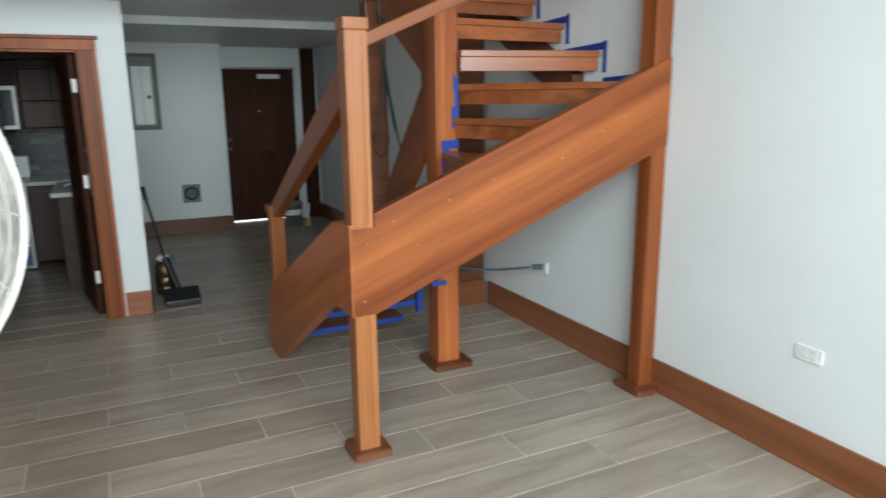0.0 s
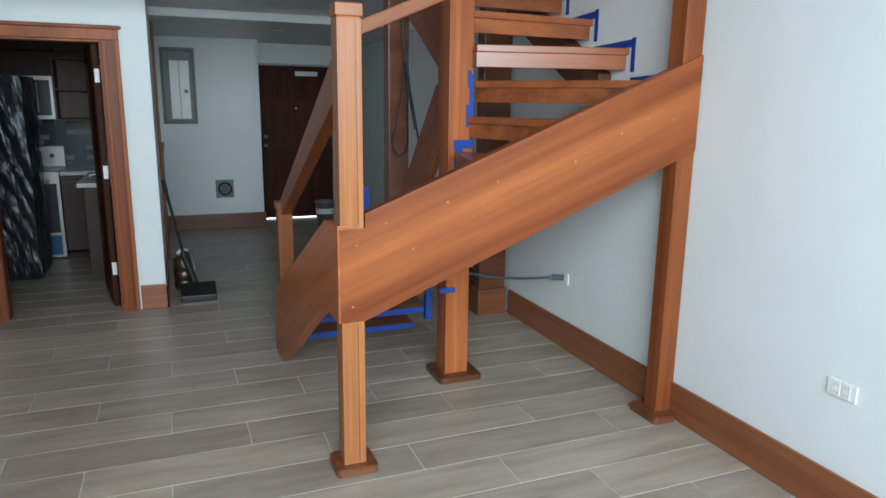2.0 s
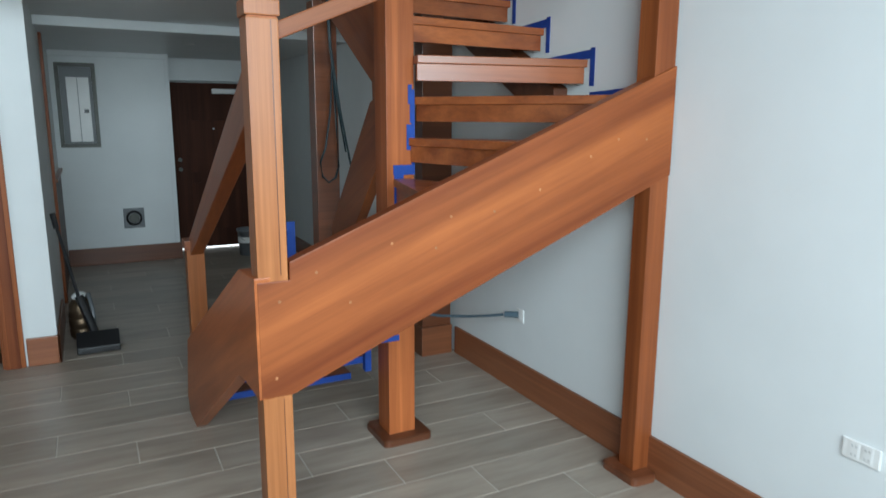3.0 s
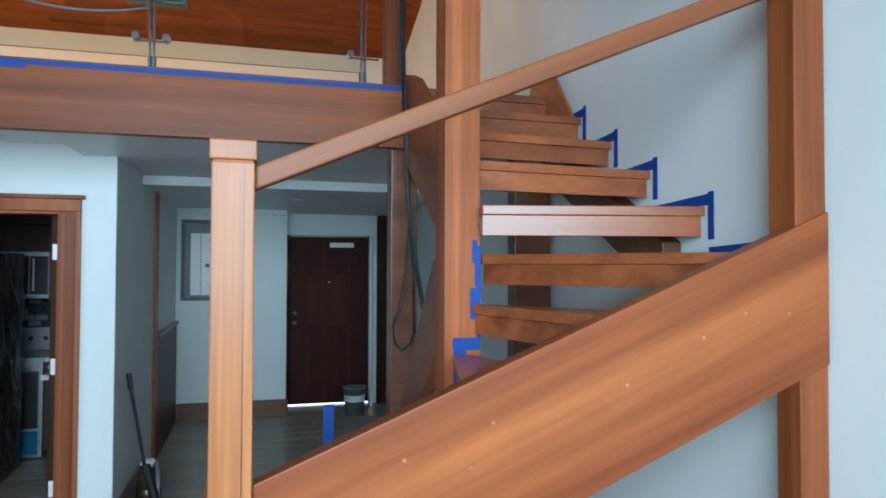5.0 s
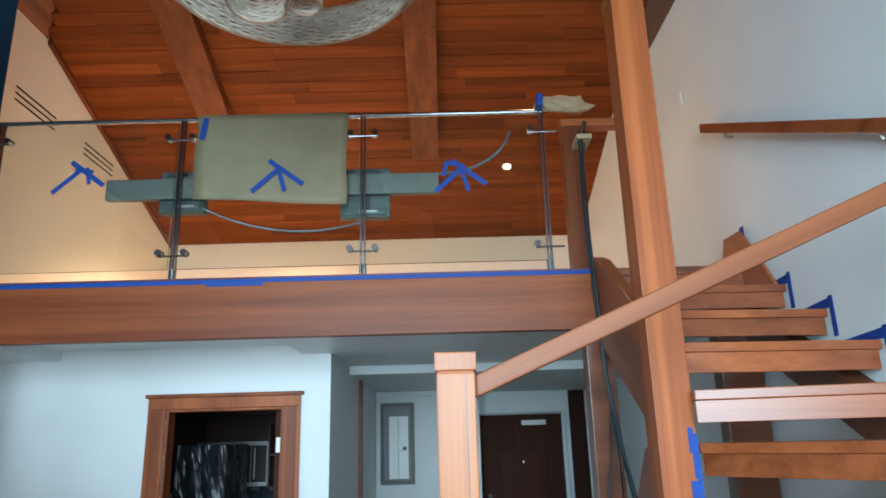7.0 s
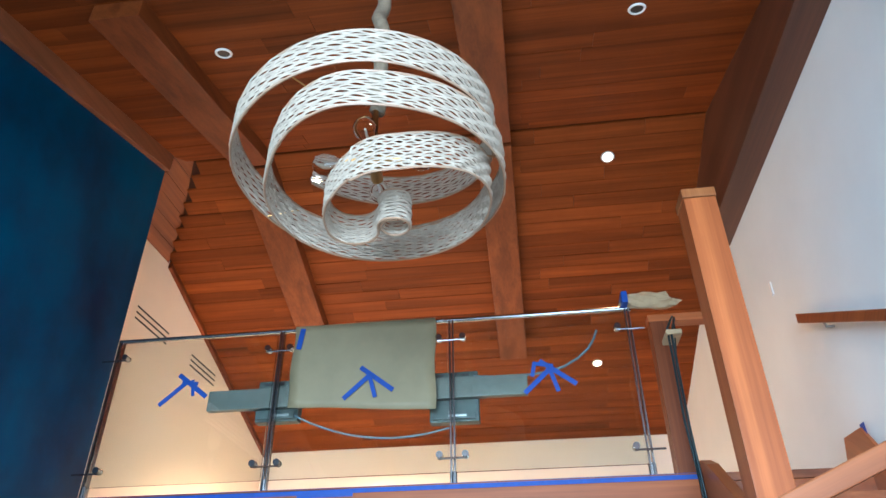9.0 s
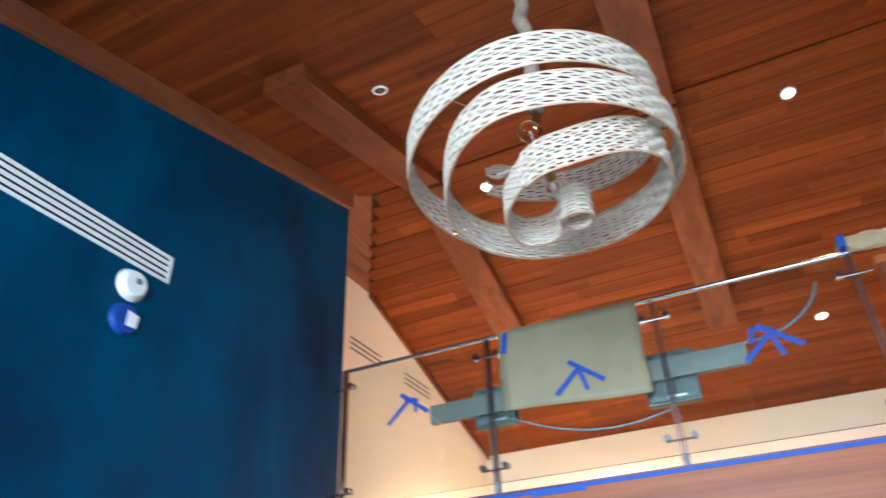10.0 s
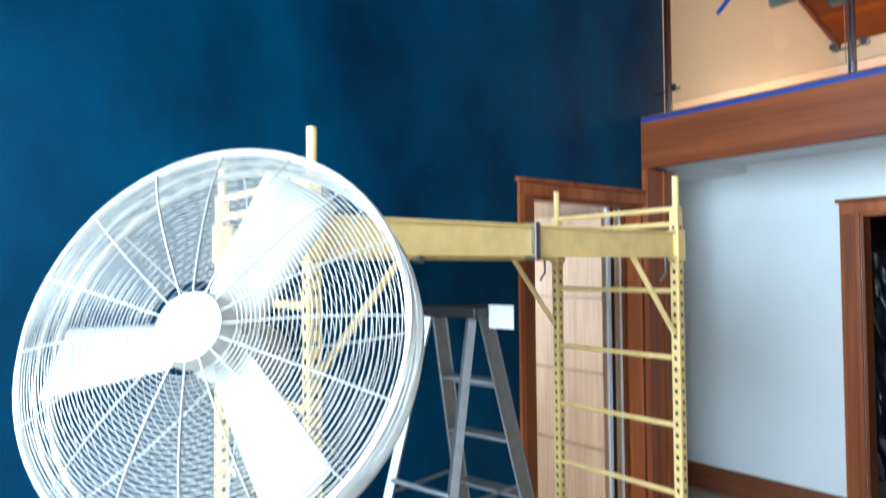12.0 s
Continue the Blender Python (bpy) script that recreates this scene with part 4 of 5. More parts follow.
def spiral(u):
    """Centre line of the ribbon: widens from the top, then winds in to a curl; radius and height."""
    knots = ((0.0, 0.40, 0.17), (0.19, 0.50, 0.07), (0.27, 0.525, 0.0), (0.35, 0.51, -0.06), (0.44, 0.50, -0.08), (0.51, 0.475, -0.10), (0.57, 0.385, -0.13), (0.66, 0.395, -0.15), (0.75, 0.375, -0.17), (0.828, 0.30, -0.235), (0.875, 0.27, -0.25), (0.91, 0.265, -0.26), (0.95, 0.20, -0.26), (0.975, 0.13, -0.24), (1.0, 0.06, -0.22))
    for (ua, ra, za), (ub, rb, zb) in zip(knots, knots[1:]):
        if u <= ub:
            k = (u - ua) / (ub - ua)
            k = k * k * (3 - 2 * k)
            return ra + (rb - ra) * k, za + (zb - za) * k
    return knots[-1][1:]


TURNS, START = 3.2, radians(144)
UE, UC = 0.906, 0.945      # where the ribbon turns back, and where its last roll begins


def curl_point(u, v):
    """The ribbon's end: a tight turn back, then a small roll."""
    z = -0.258
    if u < UC:
        a = radians(180 - 180 * (u - UE) / (UC - UE))
        c, rad = Vector((-0.062, 0.012, 0)), 0.093
    else:
        k = (u - UC) / (1 - UC)
        a = radians(180 + 470 * k)
        c, rad = Vector((0.092, 0.012, 0)), 0.061 - 0.014 * k
    return HC + c + Vector((rad * math.cos(a), rad * math.sin(a), z + v * 0.064))


def ribbon_point(u, v):
    """u along the ribbon, v across it from -1 to 1."""
    if u > UE:
        return curl_point(u, v)
    r, z = spiral(u)
    a = START - u * TURNS * 2 * math.pi
    w = 0.074 if u < 0.85 else 0.062
    dx = 0.11 * min(1.0, max(0.0, (u - 0.62) / 0.2))
    return HC + Vector((r * math.cos(a) + dx, r * math.sin(a), z + v * w))


NS = 900
ribbon = part("ribbon", bmesh.new(), WICKER, chand, "woven rattan ribbon with open slits")
bm = bmesh.new()
for k in range(17):
    v0 = -0.93 + 1.86 * k / 16
    pts = []
    for i in range(NS + 1):
        u = i / NS
        wob = 0.040 * math.sin(i * 0.62 + (k % 2) * math.pi)
        p = ribbon_point(u, max(-1, min(1, v0 + wob)))
        c = HC + Vector((0, 0, p.z - HC.z))
        out = (p - c).normalized() * 0.004 * math.cos(i * 0.62 + k)
        pts.append(p + out)
    add_tube(bm, pts, 0.0040, 4)
bm.to_mesh(ribbon.data)
bm.free()
ribbon["kind"] = "stuff"
for v, nm in ((-1.0, "lower_rim"), (1.0, "upper_rim")):
    part(nm, tube([ribbon_point(i / 420, v) for i in range(421)], 0.0050, 5), wood("rattan rim", (0.42, 0.26, 0.16), (0.55, 0.36, 0.24), "x"), chand, "slim reddish rim cane")
for u, w in ((0.10, 0.41), (0.22, 0.53), (0.30, 0.62), (0.45, 0.76)):
    part("hanger", rod(ribbon_point(u, -1), ribbon_point(w, 1), 0.003, 5), BRASS, chand)
part("rope", tube([HC + Vector((0.012 * math.sin(i * 0.9), 0.012 * math.cos(i * 0.9), 0.25 + i * 0.03)) for i in range(35)], 0.033, 8), ROPE, chand, "twisted rope hanger", True)
zc = roof(HC.y)
part("canopy", lathe([(0.075, -0.05), (0.08, -0.03), (0.08, 0.06)], (HC.x, HC.y, zc), 24), BRASS, chand)
part("rope_upper", tube([(HC.x + 0.010 * math.sin(i), HC.y + 0.010 * math.cos(i), HC.z + 1.25 + i * 0.03) for i in range(0, max(2, int((zc - 0.04 - HC.z - 1.25) / 0.03)))], 0.033, 8), ROPE, chand, "", True)
part("stem", rod(HC + Vector((0, 0, -0.02)), HC + Vector((0, 0, 0.27)), 0.013, 12), BRASS, chand, "aged brass stem")
part("hub", lathe([(0.02, -0.05), (0.04, -0.03), (0.04, 0.02), (0.02, 0.04)], HC, 20), BRASS, chand)
for a in (184, 4, 274, 94):
    d = Vector((math.cos(radians(a)), math.sin(radians(a)), -0.10)).normalized()
    sk = part("socket", rod(HC + d * 0.03, HC + d * 0.120, 0.024, 14), BRASS, chand, "aged brass lamp socket")
    bm = bmesh.new()
    q = d.to_track_quat("Z", "Y").to_matrix().to_4x4()
    prof = [(0.014, 0), (0.018, 0.015), (0.038, 0.05), (0.044, 0.075), (0.038, 0.10), (0.018, 0.118), (0.004, 0.121)]
    bm2 = lathe(prof, (0, 0, 0), 18)
    bm2.transform(Matrix.Translation(HC + d * 0.115) @ q)
    part("bulb", bm2, BULBGLASS, sk, "clear glass bulb, unlit", True)
    bm.free()
    part("filament", rod(HC + d * 0.118, HC + d * 0.19, 0.004, 6), WHITE_PL, sk)

# ---- drum fan on its pedestal ----
FC = Vector((-0.082, 1.607, 1.556))
FA = Vector((0.615, -0.708, 0.346)).normalized()
FR = 0.427
fan = thing("pedestal_fan", "large white industrial pedestal fan with a wire cage", "fan", (FC.x, FC.y, 0))
FQ = FA.to_track_quat("Z", "Y")


def fp(r, a, h):
    return FC + FQ @ Vector((r * math.cos(a), r * math.sin(a), h))


def dome(r, front):
    """Depth of the cage at a radius."""
    k = min(1, r / FR)
    return (0.115 - 0.065 * k ** 3) * (1 if front else -1)


for front in (True, False):
    cage = part("cage_front" if front else "cage_back", bmesh.new(), FANWHITE, fan, "white wire cage grille")
    bm = bmesh.new()
    rings = 36 if front else 22
    for i in range(rings):
        r = 0.10 + (FR - 0.10) * i / (rings - 1)
        add_tube(bm, [fp(r, 2 * math.pi * k / 60, dome(r, front)) for k in range(60)], 0.0012 if front else 0.0010, 4, True)
    for k in range(16 if front else 8):
        a = 2 * math.pi * k / (16 if front else 8) + 0.1
        add_tube(bm, [fp(0.06 + (FR - 0.06) * j / 8, a, dome(0.06 + (FR - 0.06) * j / 8, front) + (0.003 if front else -0.003)) for j in range(9)], 0.0021, 4)
    for j in range(1, 5):
        h = (0.05 - j * 0.012) * (1 if front else -1)
        add_tube(bm, [fp(FR, 2 * math.pi * k / 60, h) for k in range(60)], 0.0014, 4, True)
    bm.to_mesh(cage.data)
    bm.free()
    cage["kind"] = "stuff"
for h in (0.05, -0.05):
    part("rim", tube([fp(FR + 0.004, 2 * math.pi * k / 64, h) for k in range(64)], 0.0085, 6, True), FANWHITE, fan)
part("rim_band", tube([fp(FR + 0.003, 2 * math.pi * k / 64, 0.0) for k in range(64)], 0.004, 5, True), FANWHITE, fan)
hubp = part("hub_cover", rod(FC + FA * 0.085, FC + FA * 0.122, 0.082, 32, 0.070), FANWHITE, fan, "round white hub cover")
part("motor", rod(FC - FA * 0.20, FC - FA * 0.02, 0.085, 24), FANWHITE, fan)
for k in range(3):
    a0 = radians(68 + 120 * k)
    bm = bmesh.new()
    rows_ = []
    for j in range(7):
        r = 0.05 + (FR - 0.085) * j / 6
        half = (0.20 + 0.05 * j / 6) * (0.33 / max(r, 0.12)) * 0.62 if r > 0.12 else 0.45
        half = min(half, 0.5)
        wdt = 0.055 + 0.032 * j / 6
        line = []
        for m in range(5):
            t = -1 + 2 * m / 4
            a = a0 + t * wdt / max(r, 0.07)
            line.append(bm.verts.new(fp(r, a, t * 0.030 + 0.008 * t * t)))
        rows_.append(line)
    for ra, rb in zip(rows_, rows_[1:]):
        for m in range(4):
            bm.faces.new((ra[m], ra[m + 1], rb[m + 1], rb[m]))
    bl = part("blade", bm, FANWHITE, fan, "broad white fan blade", True)
    so = bl.modifiers.new("thick", "SOLIDIFY")
    so.thickness = 0.004
back = FC - FA * 0.20
part("bracket", rod(back + FA * 0.06, back + FA * 0.06 - Vector((0, 0, 0.26)), 0.022, 14), FANWHITE, fan)
low = back + FA * 0.06
part("pole", rod((low.x, low.y, 0.05), (low.x, low.y, 1.40), 0.026, 16), GALV, fan, "steel pedestal pole")
part("base", lathe([(0.30, 0.0), (0.30, 0.02), (0.12, 0.05), (0.05, 0.09)], (low.x, low.y, 0), 36), BLACK_PL, fan, "round black base", True)

# ---- rolling scaffold ----
scaf = thing("rolling_scaffold", "worn yellow steel rolling scaffold along the blue wall", "scaffold", (-0.8, 2.95, 0))
SX, SY, ST = (-1.20, -0.46), (2.02, 3.88), 2.13
ZP = 1.768
for y in SY:
    fr = part("end_frame", boxes([((x - 0.022, y - 0.022, 0.27), (x + 0.022, y + 0.022, 1.99)) for x in SX], 0.005), YELLOW, scaf, "yellow ladder-like end frame")
    for x in SX:
        part("pin", rod((x, y, 1.99), (x, y, ST), 0.016, 10), YELLOW, fr)
        bm = bmesh.new()
        for i in range(32):
            z = 0.34 + i * 0.05
            add_box(bm, (x + 0.0215, y - 0.007, z - 0.009), (x + 0.0228, y + 0.007, z + 0.009))
            add_box(bm, (x - 0.007, y - 0.0228, z - 0.009), (x + 0.007, y - 0.0215, z + 0.009))
        part("peg_holes", bm, BLACK_PL, fr)["kind"] = "stuff"
    for i in range(6):
        z = 0.36 + i * 0.31
        part("rung", rod((SX[0] + 0.02, y, z), (SX[1] - 0.02, y, z), 0.013, 10), YELLOW, fr)
    part("rung", rod((SX[0] + 0.02, y, 1.98), (SX[1] - 0.02, y, 1.98), 0.013, 10), YELLOW, fr)
    for x in SX:
        cs = part("caster", rod((x, y, 0.20), (x, y, 0.28), 0.018, 10), STEEL, scaf, "swivel caster")
        part("fork", boxes([((x - 0.035, y - 0.028, 0.10), (x + 0.035, y - 0.022, 0.22)), ((x - 0.035, y + 0.022, 0.10), (x + 0.035, y + 0.028, 0.22)), ((x - 0.035, y - 0.022, 0.205), (x + 0.035, y + 0.022, 0.22))]), STEEL, cs)
        part("wheel", tube([(x + 0.082 * math.cos(t), y, 0.102 + 0.082 * math.sin(t)) for t in (2 * math.pi * k / 24 for k in range(24))], 0.020, 8, True), GREY_PL, cs, "grey rubber caster wheel")
        bm = rod((x, y - 0.02, 0.102), (x, y + 0.02, 0.102), 0.026, 14)
        for k in range(5):
            t = 2 * math.pi * k / 5
            add_rod(bm, (x, y, 0.102), (x + 0.07 * math.cos(t), y, 0.102 + 0.07 * math.sin(t)), 0.011, 8)
        part("spokes", bm, GREY_PL, cs)
for x in SX:
    o = 0.02 if x > -0.8 else -0.02
    ch = [(x + o, ZP - 0.015), (x + o, ZP - 0.007), (x + o * 0.2, ZP - 0.007), (x + o * 0.2, ZP + 0.097), (x + o, ZP + 0.097), (x + o, ZP + 0.105), (x - o * 0.2, ZP + 0.105), (x - o * 0.2, ZP - 0.015)]
    sr = part("side_rail", prism(ch, SY[0] - 0.02, SY[1] + 0.02, "y"), YELLOW, scaf, "yellow channel side rail")
    for y, s in ((SY[0], 1), (SY[1], -1)):
        part("brace", rod((x, y + s * 0.03, ZP - 0.36), (x, y + s * 0.33, ZP - 0.01), 0.013, 8), YELLOW, sr)
        part("collar", box((x - 0.029, y - 0.029, ZP - 0.03), (x + 0.029, y + 0.032, ZP + 0.115), 0.004), YELLOW, sr)
        part("latch", tube([(x + 0.02, y + s * 0.12, ZP - 0.01), (x + 0.03, y + s * 0.13, ZP - 0.08), (x + 0.02, y + s * 0.16, ZP - 0.12)], 0.006), STEEL, sr)
    part("splice", box((x - 0.033, 2.93, ZP - 0.03), (x + 0.028, 2.955, ZP + 0.115), 0.003), STEEL, sr)
for i in range(3):
    x0 = SX[0] + 0.045 + i * 0.222
    part("deck_plank", box((x0, SY[0] + 0.03, ZP + 0.04), (x0 + 0.212, SY[1] - 0.03, ZP + 0.068), 0.003), W_LIGHT, scaf, "scuffed plywood deck plank")

# ---- step ladder ----
LO = Vector((-0.87, 2.90, 0))
lad = thing("step_ladder", "scuffed aluminium step ladder standing open", "ladder", LO)
LU = Vector((0.984, 0.177, 0))     # across the steps
LV = Vector((-0.177, 0.984, 0))    # towards the climbing side
LH = 1.545


def lq(u, v, z):
    return LO + LU * u + LV * v + Vector((0, 0, z))


for s in (-1, 1):
    p0, p1 = lq(0.24 * s, 0.42, 0.0), lq(0.13 * s, 0.03, LH - 0.03)
    bm = bmesh.new()
    d = (p1 - p0)
    for off in (-0.040, 0.040):
        add_rod(bm, p0 + LV * off, p1 + LV * off, 0.008, 6)
    q = [p0 - LV * 0.042, p0 + LV * 0.042, p1 + LV * 0.042, p1 - LV * 0.042]
    va = [bm.verts.new(v + LU * 0.004) for v in q]
    vb = [bm.verts.new(v - LU * 0.004) for v in q]
    bm.faces.new(va)
    bm.faces.new(vb[::-1])
    for i in range(4):
        bm.faces.new((va[i], vb[i], vb[(i + 1) % 4], va[(i + 1) % 4]))
    part("front_rail", bm, ALU, lad, "aluminium channel rail")
    part("rear_leg", rod(lq(0.22 * s, -0.45, 0.0), lq(0.12 * s, -0.05, LH - 0.04), 0.024, 4), ALU, lad)
    part("foot", box(tuple(lq(0.24 * s, 0.42, 0.0) - Vector((0.03, 0.03, 0))), tuple(lq(0.24 * s, 0.42, 0.03) + Vector((0.03, 0.03, 0))), 0.006), BLACK_PL, lad)
    part("spreader", rod(lq(0.18 * s, 0.19, 0.80), lq(0.165 * s, -0.25, 0.80), 0.007, 6), ALU, lad)
for i in range(5):
    z = 0.26 + i * 0.245
    k = z / LH
    w, v = 0.235 - 0.11 * k, 0.42 - 0.39 * k
    bm = bmesh.new()
    add_box(bm, (-w, -0.045, -0.012), (w, 0.045, 0.0), 0.003)
    add_box(bm, (-w, 0.04, -0.04), (w, 0.046, 0.0), 0.002)
    m4 = Matrix((( *(LU.x, LV.x, 0), 0), (*(LU.y, LV.y, 0), 0), (0, 0, 1, 0), (0, 0, 0, 1)))
    bm.transform(Matrix.Translation(lq(0, v, z)) @ m4)
    part("step", bm, ALU, lad)
for z in (0.45, 0.85):
    k = z / LH
    part("rear_brace", rod(lq(-0.22 + 0.1 * k, -0.45 + 0.4 * k, z), lq(0.22 - 0.1 * k, -0.45 + 0.4 * k, z), 0.011, 8), ALU, lad)
bm = bmesh.new()
add_box(bm, (-0.17, -0.085, 0), (0.17, 0.085, 0.045), 0.008)
bm.transform(Matrix.Translation(lq(0, 0.0, LH - 0.035)) @ m4)
part("top_cap", bm, BLACK_PL, lad, "black paint-spotted top cap")
rag = thing("label_card", "white card lying on the ladder's top", "card", lq(0.16, 0.02, LH))
bm = bmesh.new()
add_box(bm, (0.172, -0.003, -0.075), (0.295, 0.003, 0.018), 0.002)
bm.transform(Matrix.Translation(lq(0, 0.0, LH)) @ m4)
part("card", bm, WHITE_PL, rag)

# ---- kitchen ----
fr = thing("wrapped_fridge", "tall refrigerator wrapped in crinkled black plastic", "refrigerator", (-0.72, 7.5, 0))
bm = bmesh.new()
bmesh.ops.create_cube(bm, size=1, matrix=Matrix.Translation((-0.72, 7.5, 0.915)) @ Matrix.Diagonal((0.62, 0.66, 1.80, 1)))
bmesh.ops.subdivide_edges(bm, edges=bm.edges, cuts=34, use_grid_fill=True)
for v in bm.verts:
    if v.co.z > 0.03:
        n = abs(noise.noise(Vector((v.co.x * 5, v.co.y * 5, v.co.z * 3 + v.co.x * 4)))) * 0.05 - abs(noise.noise(v.co * 17)) * 0.018
        d = Vector((v.co.x + 0.72, v.co.y - 7.5, 0)).normalized()
        v.co += d * n + Vector((0, 0, -0.4 * n if v.co.z > 1.7 else 0))
part("wrap", bm, WRAP, fr)


def cabinet(name, label, x0, x1, y0, y1, z0, z1, doors, face=-1):
    c = thing(name, label, "cabinet", ((x0 + x1) / 2, (y0 + y1) / 2, z0))
    part("body", box((x0, y0, z0), (x1, y1, z1), 0.003), W_KITCH, c)
    w = (x1 - x0) / doors
    for i in range(doors):
        d = part("door", box((x0 + i * w + 0.004, y0 - 0.02, z0 + 0.006), (x0 + (i + 1) * w - 0.004, y0 - 0.001, z1 - 0.006), 0.003), W_KITCH, c)
        part("handle", rod((x0 + i * w + 0.05, y0 - 0.045, z1 - 0.06), (x0 + (i + 1) * w - 0.05, y0 - 0.045, z1 - 0.06), 0.006, 8), STEEL, d, "steel bar handle")
    return c


cabinet("base_cabinet", "brown kitchen base cabinet under a pale counter", -0.30, 0.14, 8.06, 8.68, 0.08, 0.86, 1)
ctp = thing("counter_top", "pale stone kitchen counter", "counter", (-0.08, 8.35, 0.86))
part("slab", box((-0.30, 8.03, 0.861), (0.52, 8.69, 0.90), 0.004), STONE, ctp)
pen = thing("peninsula_cabinet", "dark brown end panel of a kitchen peninsula", "cabinet", (0.15, 7.3, 0))
part("body", box((0.02, 6.98, 0.0), (0.29, 7.9, 0.86), 0.003), W_KITCH, pen)
part("slab", box((-0.03, 6.95, 0.861), (0.30, 7.92, 0.90), 0.004), STONE, pen, "pale stone top")
cabinet("wall_cabinet", "open brown wall cabinet with shelves", -0.28, 0.30, 8.35, 8.68, 1.42, 2.10, 2)
sh = thing("wall_shelf", "brown shelf board over the stove corner", "shelf", (0.0, 8.3, 1.65))
part("board", boxes([((-0.27, 8.10, 1.40), (0.30, 8.32, 1.42)), ((-0.27, 8.10, 1.70), (0.30, 8.32, 1.72)), ((-0.27, 8.10, 2.0), (0.30, 8.32, 2.02)), ((-0.29, 8.10, 1.40), (-0.27, 8.32, 2.02))], 0.002), W_KITCH, sh)
mw = thing("microwave", "black and steel over-range microwave", "microwave", (-0.66, 8.4, 1.4))
part("body", box((-1.05, 8.28, 1.41), (-0.31, 8.68, 1.84), 0.004), STEEL, mw)
part("window", box((-1.02, 8.27, 1.45), (-0.50, 8.279, 1.80), 0.003), BLACK_PL, mw)
part("panel", box((-0.49, 8.27, 1.45), (-0.34, 8.279, 1.80), 0.003), BLACK_PL, mw)
part("handle", rod((-0.455, 8.245, 1.48), (-0.455, 8.245, 1.78), 0.010, 8), STEEL, mw)
stv = thing("stove", "stainless steel stove with a black oven door", "stove", (-0.68, 8.35, 0))
part("body", box((-1.06, 8.05, 0.02), (-0.31, 8.68, 0.90), 0.004), STEEL, stv)
part("oven_door", box((-1.03, 8.03, 0.28), (-0.34, 8.049, 0.78), 0.004), BLACK_PL, stv)
part("drawer", box((-1.03, 8.035, 0.05), (-0.34, 8.049, 0.25), 0.004), plain("blue film", (0.02, 0.10, 0.20), 0.3), stv, "drawer front in blue film")
part("oven_handle", rod((-0.98, 7.99, 0.81), (-0.39, 7.99, 0.81), 0.012, 10), STEEL, stv)
part("backguard", box((-1.06, 8.60, 0.90), (-0.31, 8.68, 1.12), 0.005), STEEL, stv)
for i in range(5):
    part("knob", rod((-0.95 + i * 0.13, 8.60, 1.02), (-0.95 + i * 0.13, 8.575, 1.02), 0.022, 12), BLACK_PL, stv)
bs = thing("backsplash", "dark glossy mosaic backsplash", "backsplash", (-0.3, 8.69, 1.15), kind="structure")
part("backing", box((-1.1, 8.688, 0.90), (0.52, 8.699, 1.41)), BACKSPL, bs)
rnd = random.Random(7)
for r in range(9):
    for c in range(14):
        x0 = -1.06 + c * 0.112 + (0.056 if r % 2 else 0)
        part("mosaic_tile", box((x0, 8.683, 0.91 + r * 0.055), (x0 + 0.106, 8.687, 0.91 + r * 0.055 + 0.049)), BACKSPL if rnd.random() < 0.8 else GREY_PL, bs)
# dark brown surfaces added behind the doorway, standing in for the kitchen's shade
setting("kitchen_panel_side", box((-1.15, 6.1, 0), (-1.10, 8.69, 2.41), 0.002), W_KITCH, "tall kitchen side panel, dark brown to deepen the shade", "panel")
setting("kitchen_bulkhead", box((-1.10, 8.30, 2.10), (0.53, 8.69, 2.41), 0.002), W_KITCH, "bulkhead over the wall cabinets, dark brown to deepen the shade", "panel")
setting("kitchen_ceiling_panel", box((-1.10, 6.10, 2.40), (0.52, 8.29, 2.416), 0.001), W_KITCH, "dark brown panel added under the kitchen ceiling to keep it dim", "ceiling")

# ---- hall ----
ep = thing("electrical_panel", "grey recessed electrical panel with a pale cover", "electrical panel", (0.90, YE, 1.78))
part("frame", boxes([((0.70, YE - 0.03, 1.33), (1.09, YE - 0.001, 1.37)), ((0.70, YE - 0.03, 2.19), (1.09, YE - 0.001, 2.23)), ((0.70, YE - 0.03, 1.37), (0.74, YE - 0.001, 2.19)), ((1.05, YE - 0.03, 1.37), (1.09, YE - 0.001, 2.19))], 0.003), GALV, ep)
part("recess", box((0.741, YE - 0.006, 1.371), (1.049, YE - 0.002, 2.189)), GREY_PL, ep)
cv = part("cover", boxes([((0.80, YE - 0.022, 1.39), (0.905, YE - 0.007, 2.08)), ((0.91, YE - 0.022, 1.39), (1.02, YE - 0.007, 2.08))], 0.003), WHITE_PL, ep, "pale breaker cover leaves")
part("latch", box((0.955, YE - 0.03, 1.70), (1.00, YE - 0.0221, 1.74), 0.002), BLACK_PL, cv)
vb = thing("wall_vent_box", "dark square vent box with a round duct", "vent", (1.365, YE, 0.51))
part("plate", box((1.255, YE - 0.012, 0.40), (1.475, YE - 0.001, 0.63), 0.003), GREY_PL, vb)
part("duct_ring", tube([(1.365 + 0.075 * math.cos(t), YE - 0.018, 0.515 + 0.075 * math.sin(t)) for t in (2 * math.pi * k / 28 for k in range(28))], 0.012, 8, True), BLACK_PL, vb)
part("damper", rod((1.365, YE - 0.012, 0.515), (1.365, YE - 0.03, 0.515), 0.055, 20), GALV, vb)
setting("hall_casing", box((0.651, 7.62, 0), (0.675, 7.74, 2.359), 0.004), W_Z, "red-brown timber casing on the hall wall", "trim")
